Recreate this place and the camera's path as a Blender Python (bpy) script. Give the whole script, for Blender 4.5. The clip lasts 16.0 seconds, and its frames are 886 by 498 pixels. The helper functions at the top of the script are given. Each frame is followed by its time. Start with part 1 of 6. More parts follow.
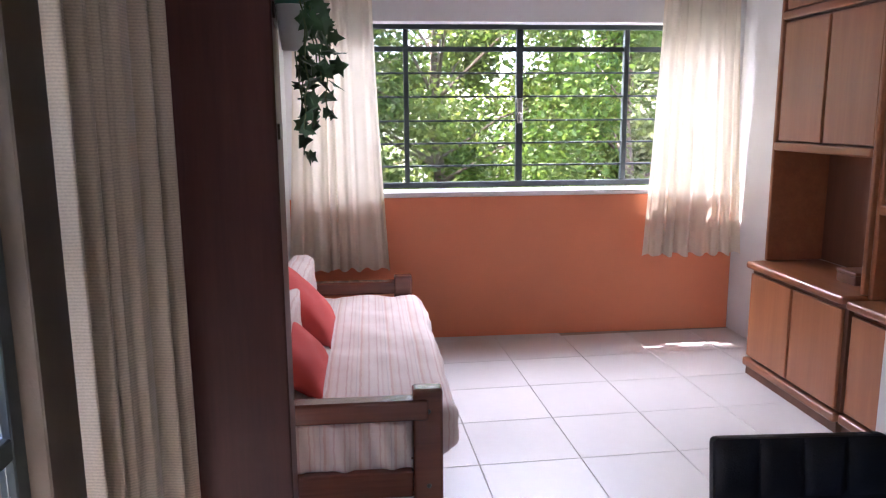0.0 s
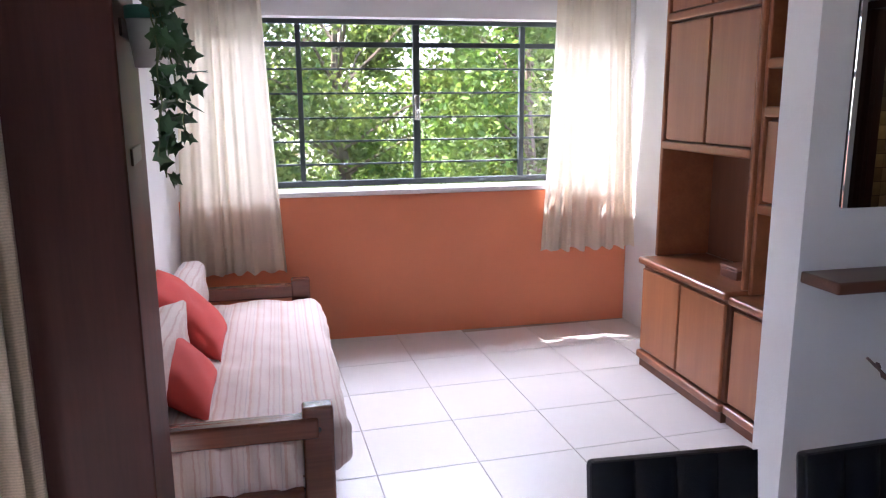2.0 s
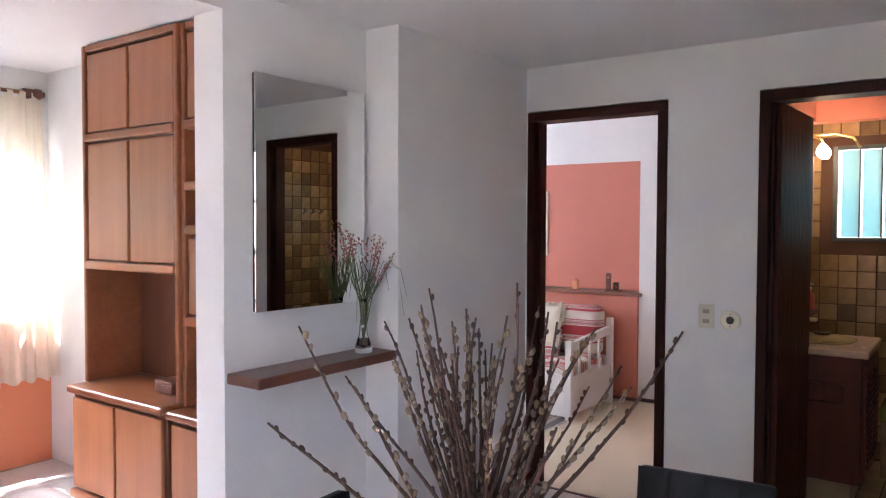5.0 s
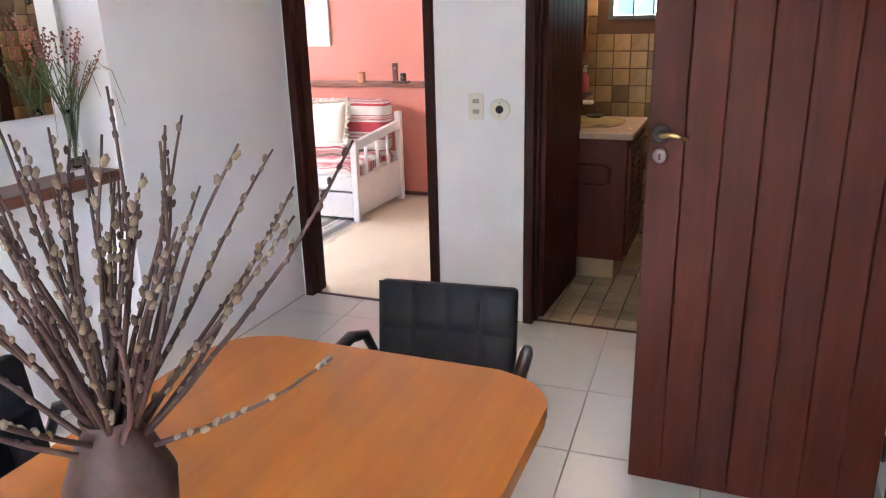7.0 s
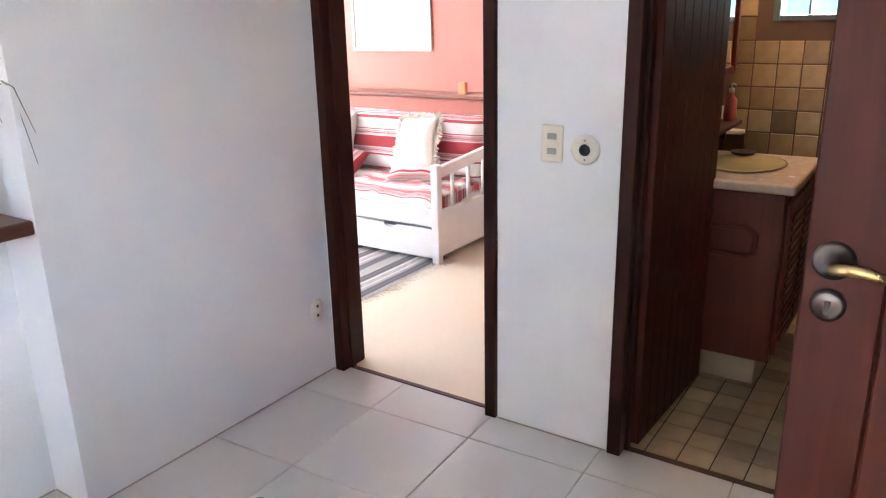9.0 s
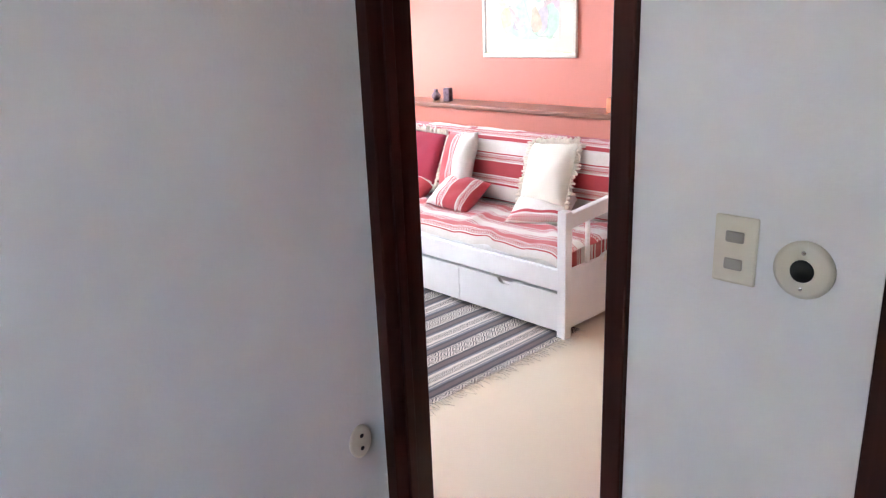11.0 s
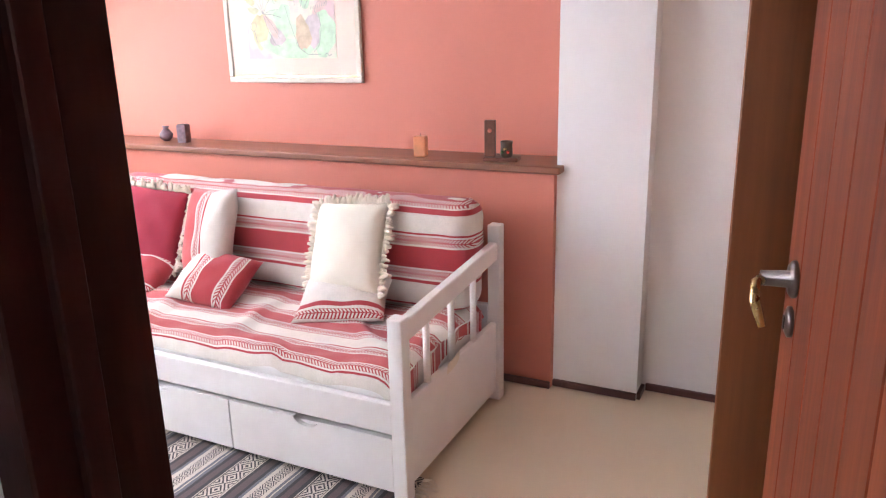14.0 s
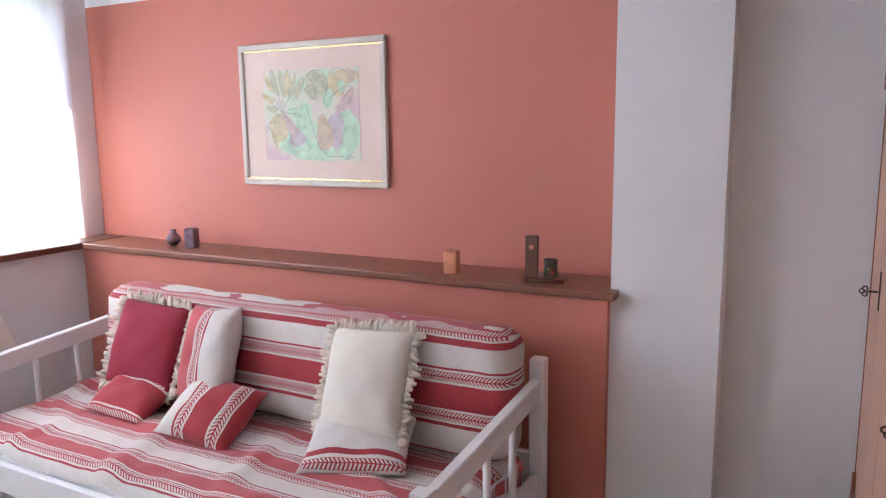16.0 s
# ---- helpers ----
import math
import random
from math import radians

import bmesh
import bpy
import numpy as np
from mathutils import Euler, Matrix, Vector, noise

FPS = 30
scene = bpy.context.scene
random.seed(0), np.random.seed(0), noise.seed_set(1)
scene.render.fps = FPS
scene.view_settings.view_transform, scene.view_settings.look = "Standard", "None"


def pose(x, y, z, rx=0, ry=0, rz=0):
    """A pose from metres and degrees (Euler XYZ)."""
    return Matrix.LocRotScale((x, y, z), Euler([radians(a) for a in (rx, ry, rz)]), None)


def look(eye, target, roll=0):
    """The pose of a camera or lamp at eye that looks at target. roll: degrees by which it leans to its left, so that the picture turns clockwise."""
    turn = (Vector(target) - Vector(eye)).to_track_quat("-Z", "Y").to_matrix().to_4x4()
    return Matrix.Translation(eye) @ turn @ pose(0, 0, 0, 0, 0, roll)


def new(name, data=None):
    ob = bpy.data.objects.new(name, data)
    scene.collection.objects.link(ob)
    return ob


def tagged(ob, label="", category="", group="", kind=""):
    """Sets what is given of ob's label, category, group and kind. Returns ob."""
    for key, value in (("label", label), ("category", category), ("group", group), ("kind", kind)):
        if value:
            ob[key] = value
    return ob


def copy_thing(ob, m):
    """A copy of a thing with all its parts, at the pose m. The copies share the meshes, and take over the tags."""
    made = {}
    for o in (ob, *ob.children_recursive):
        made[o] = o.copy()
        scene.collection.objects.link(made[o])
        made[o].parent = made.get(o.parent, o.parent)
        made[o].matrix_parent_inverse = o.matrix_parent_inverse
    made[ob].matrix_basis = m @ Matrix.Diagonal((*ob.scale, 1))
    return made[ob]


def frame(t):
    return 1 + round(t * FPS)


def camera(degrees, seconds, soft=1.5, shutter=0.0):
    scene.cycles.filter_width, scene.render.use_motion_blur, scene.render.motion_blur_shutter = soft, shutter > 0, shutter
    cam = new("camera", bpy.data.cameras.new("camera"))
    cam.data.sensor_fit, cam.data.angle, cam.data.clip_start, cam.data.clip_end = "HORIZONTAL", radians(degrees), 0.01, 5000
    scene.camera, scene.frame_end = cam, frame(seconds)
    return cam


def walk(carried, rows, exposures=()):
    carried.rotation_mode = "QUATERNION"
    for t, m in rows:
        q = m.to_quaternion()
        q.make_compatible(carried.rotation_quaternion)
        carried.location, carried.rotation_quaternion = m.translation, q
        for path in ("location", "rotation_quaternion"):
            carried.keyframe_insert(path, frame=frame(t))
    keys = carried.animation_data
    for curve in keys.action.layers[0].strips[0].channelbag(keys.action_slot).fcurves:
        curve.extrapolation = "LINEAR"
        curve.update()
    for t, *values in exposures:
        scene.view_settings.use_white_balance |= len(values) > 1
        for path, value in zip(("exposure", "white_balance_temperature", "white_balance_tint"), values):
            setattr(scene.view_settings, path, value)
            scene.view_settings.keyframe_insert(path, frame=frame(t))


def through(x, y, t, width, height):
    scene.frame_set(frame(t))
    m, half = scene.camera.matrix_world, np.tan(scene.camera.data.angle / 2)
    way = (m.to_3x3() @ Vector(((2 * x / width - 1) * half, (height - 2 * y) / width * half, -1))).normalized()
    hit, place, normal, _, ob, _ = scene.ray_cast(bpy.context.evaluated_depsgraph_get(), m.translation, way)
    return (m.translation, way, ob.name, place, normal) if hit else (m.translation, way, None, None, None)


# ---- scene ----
cam = camera(61.9, 16.0, soft=1.2)
PATH = [
    (0, (0.026, 0.824, 1.449), (0.218, 2.783, 1.095), -0.4),
    (0.5, (0.057, 0.819, 1.437), (0.369, 2.738, 0.967), -0.5),
    (1, (0.083, 0.832, 1.461), (0.436, 2.726, 0.925), -0.4),
    (1.5, (0.1, 0.854, 1.504), (0.486, 2.749, 0.995), -0.5),
    (2, (0.123, 0.881, 1.531), (0.544, 2.795, 1.134), -0.4),
    (2.5, (0.104, 0.901, 1.557), (0.58, 2.825, 1.289), -0.4),
    (3, (0.058, 0.893, 1.559), (0.723, 2.773, 1.404), -0.3),
    (3.5, (0.078, 0.864, 1.552), (1.112, 2.575, 1.482), -0.1),
    (4, (0.088, 0.835, 1.552), (1.459, 2.291, 1.533), 0.3),
    (4.5, (0.105, 0.816, 1.525), (1.64, 2.097, 1.521), 0.3),
    (5, (0.114, 0.791, 1.495), (1.736, 1.959, 1.431), 0.2),
    (5.2, (0.126, 0.775, 1.482), (1.786, 1.885, 1.368), 0.1),
    (7.3, (0.652, 0.722, 1.465), (2.418, 1.415, 0.833), -1.3),
    (7.5, (0.735, 0.738, 1.46), (2.505, 1.425, 0.831), -1.0),
    (8, (1.017, 0.798, 1.474), (2.79, 1.493, 0.863), -1.2),
    (8.5, (1.294, 0.839, 1.457), (3.017, 1.660, 0.859), -1.2),
    (9, (1.649, 0.832, 1.442), (3.233, 1.900, 0.848), -1.3),
    (9.5, (1.900, 0.945, 1.425), (3.436, 2.079, 0.830), -1.5),
    (10, (2.160, 1.031, 1.430), (3.562, 2.327, 0.833), -1.9),
    (10.2, (2.262, 1.085, 1.431), (3.612, 2.442, 0.835), -2.0),
    (10.8, (2.53, 1.25, 1.438), (3.85, 2.64, 0.85), -2.2),
    (11.5, (2.85, 1.54, 1.455), (4.14, 2.97, 0.88), -2.5),
    (12.3, (3.173, 1.881, 1.473), (4.436, 3.328, 0.914), -2.8),
    (12.5, (3.269, 1.94, 1.463), (4.552, 3.368, 0.902), -2.9),
    (13, (3.416, 2.037, 1.432), (4.8, 3.373, 0.885), -2.6),
    (13.5, (3.442, 2.154, 1.414), (5.018, 3.259, 0.868), -1.8),
    (14, (3.466, 2.26, 1.4), (5.191, 3.11, 0.851), -1.3),
    (14.5, (3.495, 2.329, 1.397), (5.273, 3.073, 0.864), -1.2),
    (15, (3.607, 2.39, 1.422), (5.415, 3.1, 0.944), -1.0),
    (15.5, (3.74, 2.432, 1.446), (5.556, 3.174, 1.057), -0.6),
    (16, (3.818, 2.472, 1.459), (5.561, 3.397, 1.132), -0.7),
]
EXPOSURES = [(0.0, 3.3, 6000, 28), (0.5, 3.4, 6200, 27), (1.5, 3.45, 5950, 27), (2.5, 3.4, 5850, 26), (3.5, 3.15, 5750, 24), (4.2, 3.7, 5850, 25), (5.0, 4.35, 6150, 25), (7.3, 5.5, 6150, 21), (8.2, 5.7, 6050, 20), (9.0, 5.5, 6000, 19), (9.5, 5.45, 5950, 19),
             (10.2, 5.15, 5800, 19), (12.3, 4.85, 6250, 23), (13.0, 4.65, 6150, 25), (13.6, 4.7, 6250, 25), (14.5, 4.8, 6350, 24), (15.2, 4.6, 6200, 24), (16.0, 3.98, 5950, 24)]
walk(cam, [(t, look(eye, target, roll)) for t, eye, target, roll in PATH], EXPOSURES)

# ---- world, sun, lights ----
world = bpy.data.worlds.new("sky")
scene.world = world
world.use_nodes = True
_n = world.node_tree.nodes
_bg = _n["Background"]
_sky = _n.new("ShaderNodeTexSky")
_sky.sky_type = "NISHITA"
_sky.sun_disc = False
_sky.sun_elevation = radians(60)
_sky.sun_rotation = radians(-59.5)
world.node_tree.links.new(_sky.outputs[0], _bg.inputs[0])
_bg.inputs[1].default_value = 0.15
sun_data = bpy.data.lights.new("sun", "SUN")
sun_data.energy, sun_data.angle, sun_data.color = 5.0, radians(0.5), (1.0, 0.95, 0.86)
sun = new("sun", sun_data)
sun.matrix_world = look((-5.0, 7.95, 11.0), (0.0, 5.0, 1.0))


def area_lamp(name, eye, target, w, h, power, color=(1, 1, 1)):
    d = bpy.data.lights.new(name, "AREA")
    d.shape, d.size, d.size_y, d.energy, d.color = "RECTANGLE", w, h, power, color
    o = new(name, d)
    o.matrix_world = look(eye, target)
    return o


# added lamps boost the garden sky's light: barred window, glazed door, behind sheer curtain
area_lamp("door_sky_fill", (-0.95, 1.35, 1.25), (1.0, 1.35, 1.0), 1.5, 2.0, 0.38, (1.0, 0.97, 0.92))
# unseen, high outside the window; added to brighten the living room
area_lamp("window_sky_fill", (1.0, 6.75, 3.0), (1.0, 4.5, 1.0), 2.7, 1.3, 34.0, (0.94, 0.97, 1.0))
area_lamp("bedroom_sky_fill", (4.45, 5.98, 1.55), (5.0, 3.0, 0.95), 2.0, 1.1, 5.8, (0.95, 0.98, 1.0))


# ---- materials ----
def base_mat(name, rough=0.5, metal=0.0):
    m = bpy.data.materials.new(name)
    m.use_nodes = True
    b = m.node_tree.nodes["Principled BSDF"]
    b.inputs["Roughness"].default_value = rough
    b.inputs["Metallic"].default_value = metal
    return m, m.node_tree, b


def coords(nt, scale=(1, 1, 1), kind="Object"):
    tc = nt.nodes.new("ShaderNodeTexCoord")
    mp = nt.nodes.new("ShaderNodeMapping")
    mp.inputs["Scale"].default_value = scale
    nt.links.new(tc.outputs[kind], mp.inputs["Vector"])
    return mp.outputs[0]


def noise_tex(nt, vec, scale, detail=4.0, rough=0.55):
    n = nt.nodes.new("ShaderNodeTexNoise")
    n.inputs["Scale"].default_value = scale
    n.inputs["Detail"].default_value = detail
    n.inputs["Roughness"].default_value = rough
    nt.links.new(vec, n.inputs["Vector"])
    return n.outputs[0]


def ramp(nt, fac, stops, mode="LINEAR"):
    r = nt.nodes.new("ShaderNodeValToRGB")
    r.color_ramp.interpolation = mode
    while len(r.color_ramp.elements) < len(stops):
        r.color_ramp.elements.new(1.0)
    for e, (p, c) in zip(r.color_ramp.elements, stops):
        e.position, e.color = p, (*c, 1)
    nt.links.new(fac, r.inputs[0])
    return r.outputs[0]


def math_node(nt, op, a, b=None):
    n = nt.nodes.new("ShaderNodeMath")
    n.operation = op
    for i, v in enumerate((a, b)):
        if v is None:
            continue
        if isinstance(v, (int, float)):
            n.inputs[i].default_value = v
        else:
            nt.links.new(v, n.inputs[i])
    return n.outputs[0]


def mix_rgb(nt, fac, a, b, mode="MIX"):
    n = nt.nodes.new("ShaderNodeMix")
    n.data_type, n.blend_type = "RGBA", mode
    for i, v in ((0, fac), (6, a), (7, b)):
        if isinstance(v, (int, float)):
            n.inputs[i].default_value = v
        elif isinstance(v, tuple):
            n.inputs[i].default_value = (*v, 1)
        else:
            nt.links.new(v, n.inputs[i])
    return n.outputs[2]


def bump(nt, bsdf, height, strength=0.2, dist=0.01):
    n = nt.nodes.new("ShaderNodeBump")
    n.inputs["Strength"].default_value = strength
    n.inputs["Distance"].default_value = dist
    nt.links.new(height, n.inputs["Height"])
    nt.links.new(n.outputs[0], bsdf.inputs["Normal"])


def scaled(c, k):
    return tuple(min(1.0, v * k) for v in c)


def plain(name, c, rough=0.5, metal=0.0, var=0.12, scale=6.0, grain=120.0, bmp=0.1, rnd=0.0, rv=0.06):
    """Two-scale tone variation, fine bump, optional change from piece to piece."""
    m, nt, b = base_mat(name, rough, metal)
    v = coords(nt)
    big = noise_tex(nt, v, scale, 5)
    col = ramp(nt, big, [(0.25, scaled(c, 1 - var)), (0.75, scaled(c, 1 + var * 0.6))])
    fine = noise_tex(nt, v, grain, 3)
    if rnd:
        oi = nt.nodes.new("ShaderNodeObjectInfo")
        shade = ramp(nt, oi.outputs["Random"], [(0, (1 - rnd,) * 3), (1, (1.0, 1.0, 1.0))])
        col = mix_rgb(nt, 1.0, col, shade, "MULTIPLY")
    nt.links.new(col, b.inputs["Base Color"])
    rr = nt.nodes.new("ShaderNodeMapRange")
    rr.inputs[3].default_value, rr.inputs[4].default_value = max(0.02, rough - rv), min(1, rough + rv)
    nt.links.new(big, rr.inputs[0])
    nt.links.new(rr.outputs[0], b.inputs["Roughness"])
    bump(nt, b, fine, bmp, 0.004)
    return m


def wood(name, dark, light, rough=0.35, axis="Z", grain=18.0, rnd=0.0, coat=0.0):
    m, nt, b = base_mat(name, rough)
    s = {"X": (0.06, 1, 1), "Y": (1, 0.06, 1), "Z": (1, 1, 0.06)}[axis]
    v = coords(nt, s)
    if rnd:
        oi = nt.nodes.new("ShaderNodeObjectInfo")
        add = nt.nodes.new("ShaderNodeVectorMath")
        add.operation = "ADD"
        cmb = nt.nodes.new("ShaderNodeCombineXYZ")
        far = math_node(nt, "MULTIPLY", oi.outputs["Random"], 37.0)
        for i in range(3):
            nt.links.new(far, cmb.inputs[i])
        nt.links.new(v, add.inputs[0])
        nt.links.new(cmb.outputs[0], add.inputs[1])
        v = add.outputs[0]
    g = noise_tex(nt, v, grain, 6, 0.6)
    g2 = noise_tex(nt, v, grain * 6, 3, 0.6)
    both = math_node(nt, "ADD", math_node(nt, "MULTIPLY", g, 0.7), math_node(nt, "MULTIPLY", g2, 0.3))
    col = ramp(nt, both, [(0.32, dark), (0.68, light)])
    if rnd:
        shade = ramp(nt, oi.outputs["Random"], [(0, (1 - rnd,) * 3), (1, (1.0, 1.0, 1.0))])
        col = mix_rgb(nt, 1.0, col, shade, "MULTIPLY")
    nt.links.new(col, b.inputs["Base Color"])
    b.inputs["Coat Weight"].default_value = coat
    b.inputs["Coat Roughness"].default_value = 0.15
    bump(nt, b, g2, 0.08, 0.003)
    return m


def stripes(name, axis, period, stops, rough=0.85, wob=0.004, weave=350.0, offset=0.0, dots=None):
    """Woven cloth with bands across one axis; dots=(lo, hi, colour, pitch): a woven motif inside that part of the period."""
    m, nt, b = base_mat(name, rough)
    tc = nt.nodes.new("ShaderNodeTexCoord")
    sep = nt.nodes.new("ShaderNodeSeparateXYZ")
    nt.links.new(tc.outputs["Object"], sep.inputs[0])
    i = "XYZ".index(axis)
    nz = noise_tex(nt, tc.outputs["Object"], 30.0, 2)
    pos = math_node(nt, "ADD", sep.outputs[i], math_node(nt, "MULTIPLY", nz, wob))
    u = math_node(nt, "FRACT", math_node(nt, "DIVIDE", math_node(nt, "ADD", pos, 50 * period + offset), period))
    col = ramp(nt, u, stops, "CONSTANT")
    if dots:
        j = (1, 0, 1)[i]
        for lo, hi, c, pitch, rings in dots:
            w = math_node(nt, "FRACT", math_node(nt, "DIVIDE", math_node(nt, "ADD", sep.outputs[j], 20), pitch))
            mid = math_node(nt, "ABSOLUTE", math_node(nt, "SUBTRACT", u, (lo + hi) / 2))
            a = math_node(nt, "ABSOLUTE", math_node(nt, "SUBTRACT", math_node(nt, "MULTIPLY", w, 2.0), 1.0))
            both = math_node(nt, "ADD", a, math_node(nt, "MULTIPLY", mid, 2.0 / (hi - lo)))
            inside = math_node(nt, "LESS_THAN", math_node(nt, "FRACT", math_node(nt, "MULTIPLY", both, rings)), 0.45)
            zone = math_node(nt, "LESS_THAN", mid, (hi - lo) / 2)
            col = mix_rgb(nt, math_node(nt, "MULTIPLY", inside, zone), col, c)
    fine = noise_tex(nt, tc.outputs["Object"], weave, 2)
    tone = ramp(nt, fine, [(0.3, (0.82, 0.82, 0.82)), (0.7, (1.0, 1.0, 1.0))])
    col = mix_rgb(nt, 1.0, col, tone, "MULTIPLY")
    nt.links.new(col, b.inputs["Base Color"])
    b.inputs["Sheen Weight"].default_value = 0.2
    bump(nt, b, fine, 0.3, 0.002)
    return m


def cloth(name, c, through=0.0, rough=0.9, var=0.08):
    m = plain(name, c, rough, 0, var, 5, 400, 0.25)
    if through:
        nt = m.node_tree
        b = nt.nodes["Principled BSDF"]
        tr = nt.nodes.new("ShaderNodeBsdfTranslucent")
        tr.inputs[0].default_value = (*c, 1)
        mx = nt.nodes.new("ShaderNodeMixShader")
        mx.inputs[0].default_value = through
        out = nt.nodes["Material Output"]
        nt.links.new(b.outputs[0], mx.inputs[1])
        nt.links.new(tr.outputs[0], mx.inputs[2])
        nt.links.new(mx.outputs[0], out.inputs[0])
    return m


def glass(name, c=(1, 1, 1), rough=0.0):
    m, nt, b = base_mat(name, rough)
    b.inputs["Base Color"].default_value = (*c, 1)
    b.inputs["Transmission Weight"].default_value = 1.0
    b.inputs["IOR"].default_value = 1.45
    return m


def emit(name, c, k):
    m, nt, b = base_mat(name)
    b.inputs["Emission Color"].default_value = (*c, 1)
    b.inputs["Emission Strength"].default_value = k
    return m


M_WHITE = plain("white_plaster", (0.78, 0.78, 0.77), 0.75, var=0.05, scale=2.5, grain=90, bmp=0.25)
M_CEIL = plain("ceiling_paint", (0.80, 0.80, 0.80), 0.8, var=0.04, scale=1.5, grain=60, bmp=0.25)
M_ORANGE = plain("terracotta_paint", (0.80, 0.265, 0.125), 0.6, var=0.06, scale=2.0, grain=110, bmp=0.15)
M_RED = plain("salmon_red_paint", (0.56, 0.185, 0.125), 0.6, var=0.05, scale=2.0, grain=110, bmp=0.15)
M_TILE = plain("pale_floor_tile", (0.66, 0.645, 0.625), 0.3, var=0.02, scale=14.0, grain=40, bmp=0.02, rnd=0.05, rv=0.02)
M_GROUT = plain("tile_grout", (0.42, 0.36, 0.29), 0.9, var=0.15, scale=8)
M_BEDFLOOR = plain("cream_vinyl_floor", (0.74, 0.63, 0.46), 0.4, var=0.04, scale=1.2, grain=70, bmp=0.03)
M_FRAME = wood("dark_stained_frame", (0.022, 0.0055, 0.0036), (0.050, 0.0125, 0.008), 0.5, "Z")
M_FRAME.node_tree.nodes["Principled BSDF"].inputs["Specular IOR Level"].default_value = 0.18
M_DOOR = wood("mahogany_planks", (0.045, 0.0068, 0.0032), (0.102, 0.0175, 0.0072), 0.5, "Z", 14, rnd=0.2)
M_DOOR2 = wood("reddish_planks", (0.14, 0.022, 0.007), (0.37, 0.080, 0.021), 0.5, "Z", 14, rnd=0.35)
M_VAN = wood("red_brown_vanity_wood", (0.065, 0.011, 0.005), (0.135, 0.027, 0.011), 0.4, "Z", 12)
M_CAB = wood("cherry_veneer", (0.27, 0.098, 0.04), (0.37, 0.145, 0.06), 0.38, "Z", 10, coat=0.15)
M_CABEDGE = wood("cherry_solid", (0.22, 0.075, 0.03), (0.33, 0.12, 0.05), 0.3, "Y", 12, coat=0.3)
# darker cherry copy: niche and door-gap shade is put into the wood colour
M_CABSHADE = wood("dark_shaded_cherry", (0.12, 0.045, 0.022), (0.18, 0.07, 0.033), 0.5, "Z", 10)
M_TABLE = wood("honey_varnished_wood", (0.36, 0.105, 0.012), (0.50, 0.17, 0.022), 0.36, "X", 8, coat=0.1)
M_SOFA = wood("varnished_brown_wood", (0.09, 0.026, 0.014), (0.19, 0.06, 0.03), 0.25, "X", 14, coat=0.4)
M_SHELF = wood("brown_shelf_wood", (0.09, 0.032, 0.018), (0.17, 0.065, 0.036), 0.35, "X", 14, coat=0.15)
M_SHELFY = wood("brown_ledge_wood", (0.17, 0.065, 0.035), (0.27, 0.11, 0.058), 0.35, "Y", 14, coat=0.15)
M_WARD = wood("wardrobe_side_wood", (0.13, 0.041, 0.0125), (0.26, 0.086, 0.027), 0.5, "Z", 10)
for m_ in (M_DOOR, M_DOOR2, M_WARD, M_VAN):
    m_.node_tree.nodes["Principled BSDF"].inputs["Specular IOR Level"].default_value = 0.25
M_WARDF = wood("pale_wardrobe_door", (0.48, 0.26, 0.17), (0.58, 0.34, 0.23), 0.45, "Z", 10)
M_LEATHER = plain("black_leatherette", (0.008, 0.009, 0.012), 0.42, var=0.2, scale=8, grain=220, bmp=0.2)
M_LEATHER.node_tree.nodes["Principled BSDF"].inputs["Specular IOR Level"].default_value = 0.2
M_BLACK = plain("black_plastic", (0.012, 0.012, 0.013), 0.35)
M_STEEL = plain("painted_steel_bars", (0.045, 0.06, 0.06), 0.45)
M_CHROME = plain("brushed_chrome", (0.62, 0.6, 0.57), 0.25, 1.0, var=0.05)
M_AGED = plain("aged_steel", (0.17, 0.15, 0.14), 0.32, 1.0, var=0.15, scale=30)
M_BRASS = plain("worn_brass", (0.62, 0.48, 0.22), 0.28, 1.0, var=0.1, scale=20)
M_IRON = plain("dark_iron", (0.06, 0.045, 0.035), 0.45, 0.8)
M_LINEN = cloth("cream_linen", (0.78, 0.71, 0.58), 0.28)
M_BEIGE = stripes("beige_woven_curtain", "Z", 0.006, [(0, (0.37, 0.305, 0.23)), (0.5, (0.31, 0.255, 0.19))], 0.9, 0.004, 260)
M_SHEER = cloth("white_sheer", (0.80, 0.83, 0.85), 0.45)
M_COVER = stripes("pink_striped_cover", "X", 0.126, [(0, (0.72, 0.60, 0.55)), (0.10, (0.62, 0.44, 0.39)), (0.15, (0.72, 0.61, 0.56)), (0.24, (0.66, 0.51, 0.46)), (0.30, (0.71, 0.60, 0.54)), (0.42, (0.60, 0.50, 0.47)), (0.45, (0.72, 0.61, 0.56)), (0.52, (0.63, 0.43, 0.36)), (0.60, (0.70, 0.57, 0.50)), (0.68, (0.72, 0.61, 0.56)), (0.80, (0.64, 0.47, 0.42)), (0.86, (0.73, 0.62, 0.57))], wob=0.012)
M_CORAL = cloth("coral_red_cotton", (0.62, 0.075, 0.06))
M_CRIMSON = cloth("crimson_cotton", (0.30, 0.022, 0.045))
M_SHEET = cloth("white_cotton_sheet", (0.80, 0.79, 0.77))
M_CREAM = cloth("cream_cotton", (0.74, 0.69, 0.58))
M_FRINGE = cloth("cream_fringe", (0.72, 0.64, 0.52))
_W, _R, _P = (0.76, 0.71, 0.64), (0.46, 0.045, 0.055), (0.53, 0.085, 0.085)


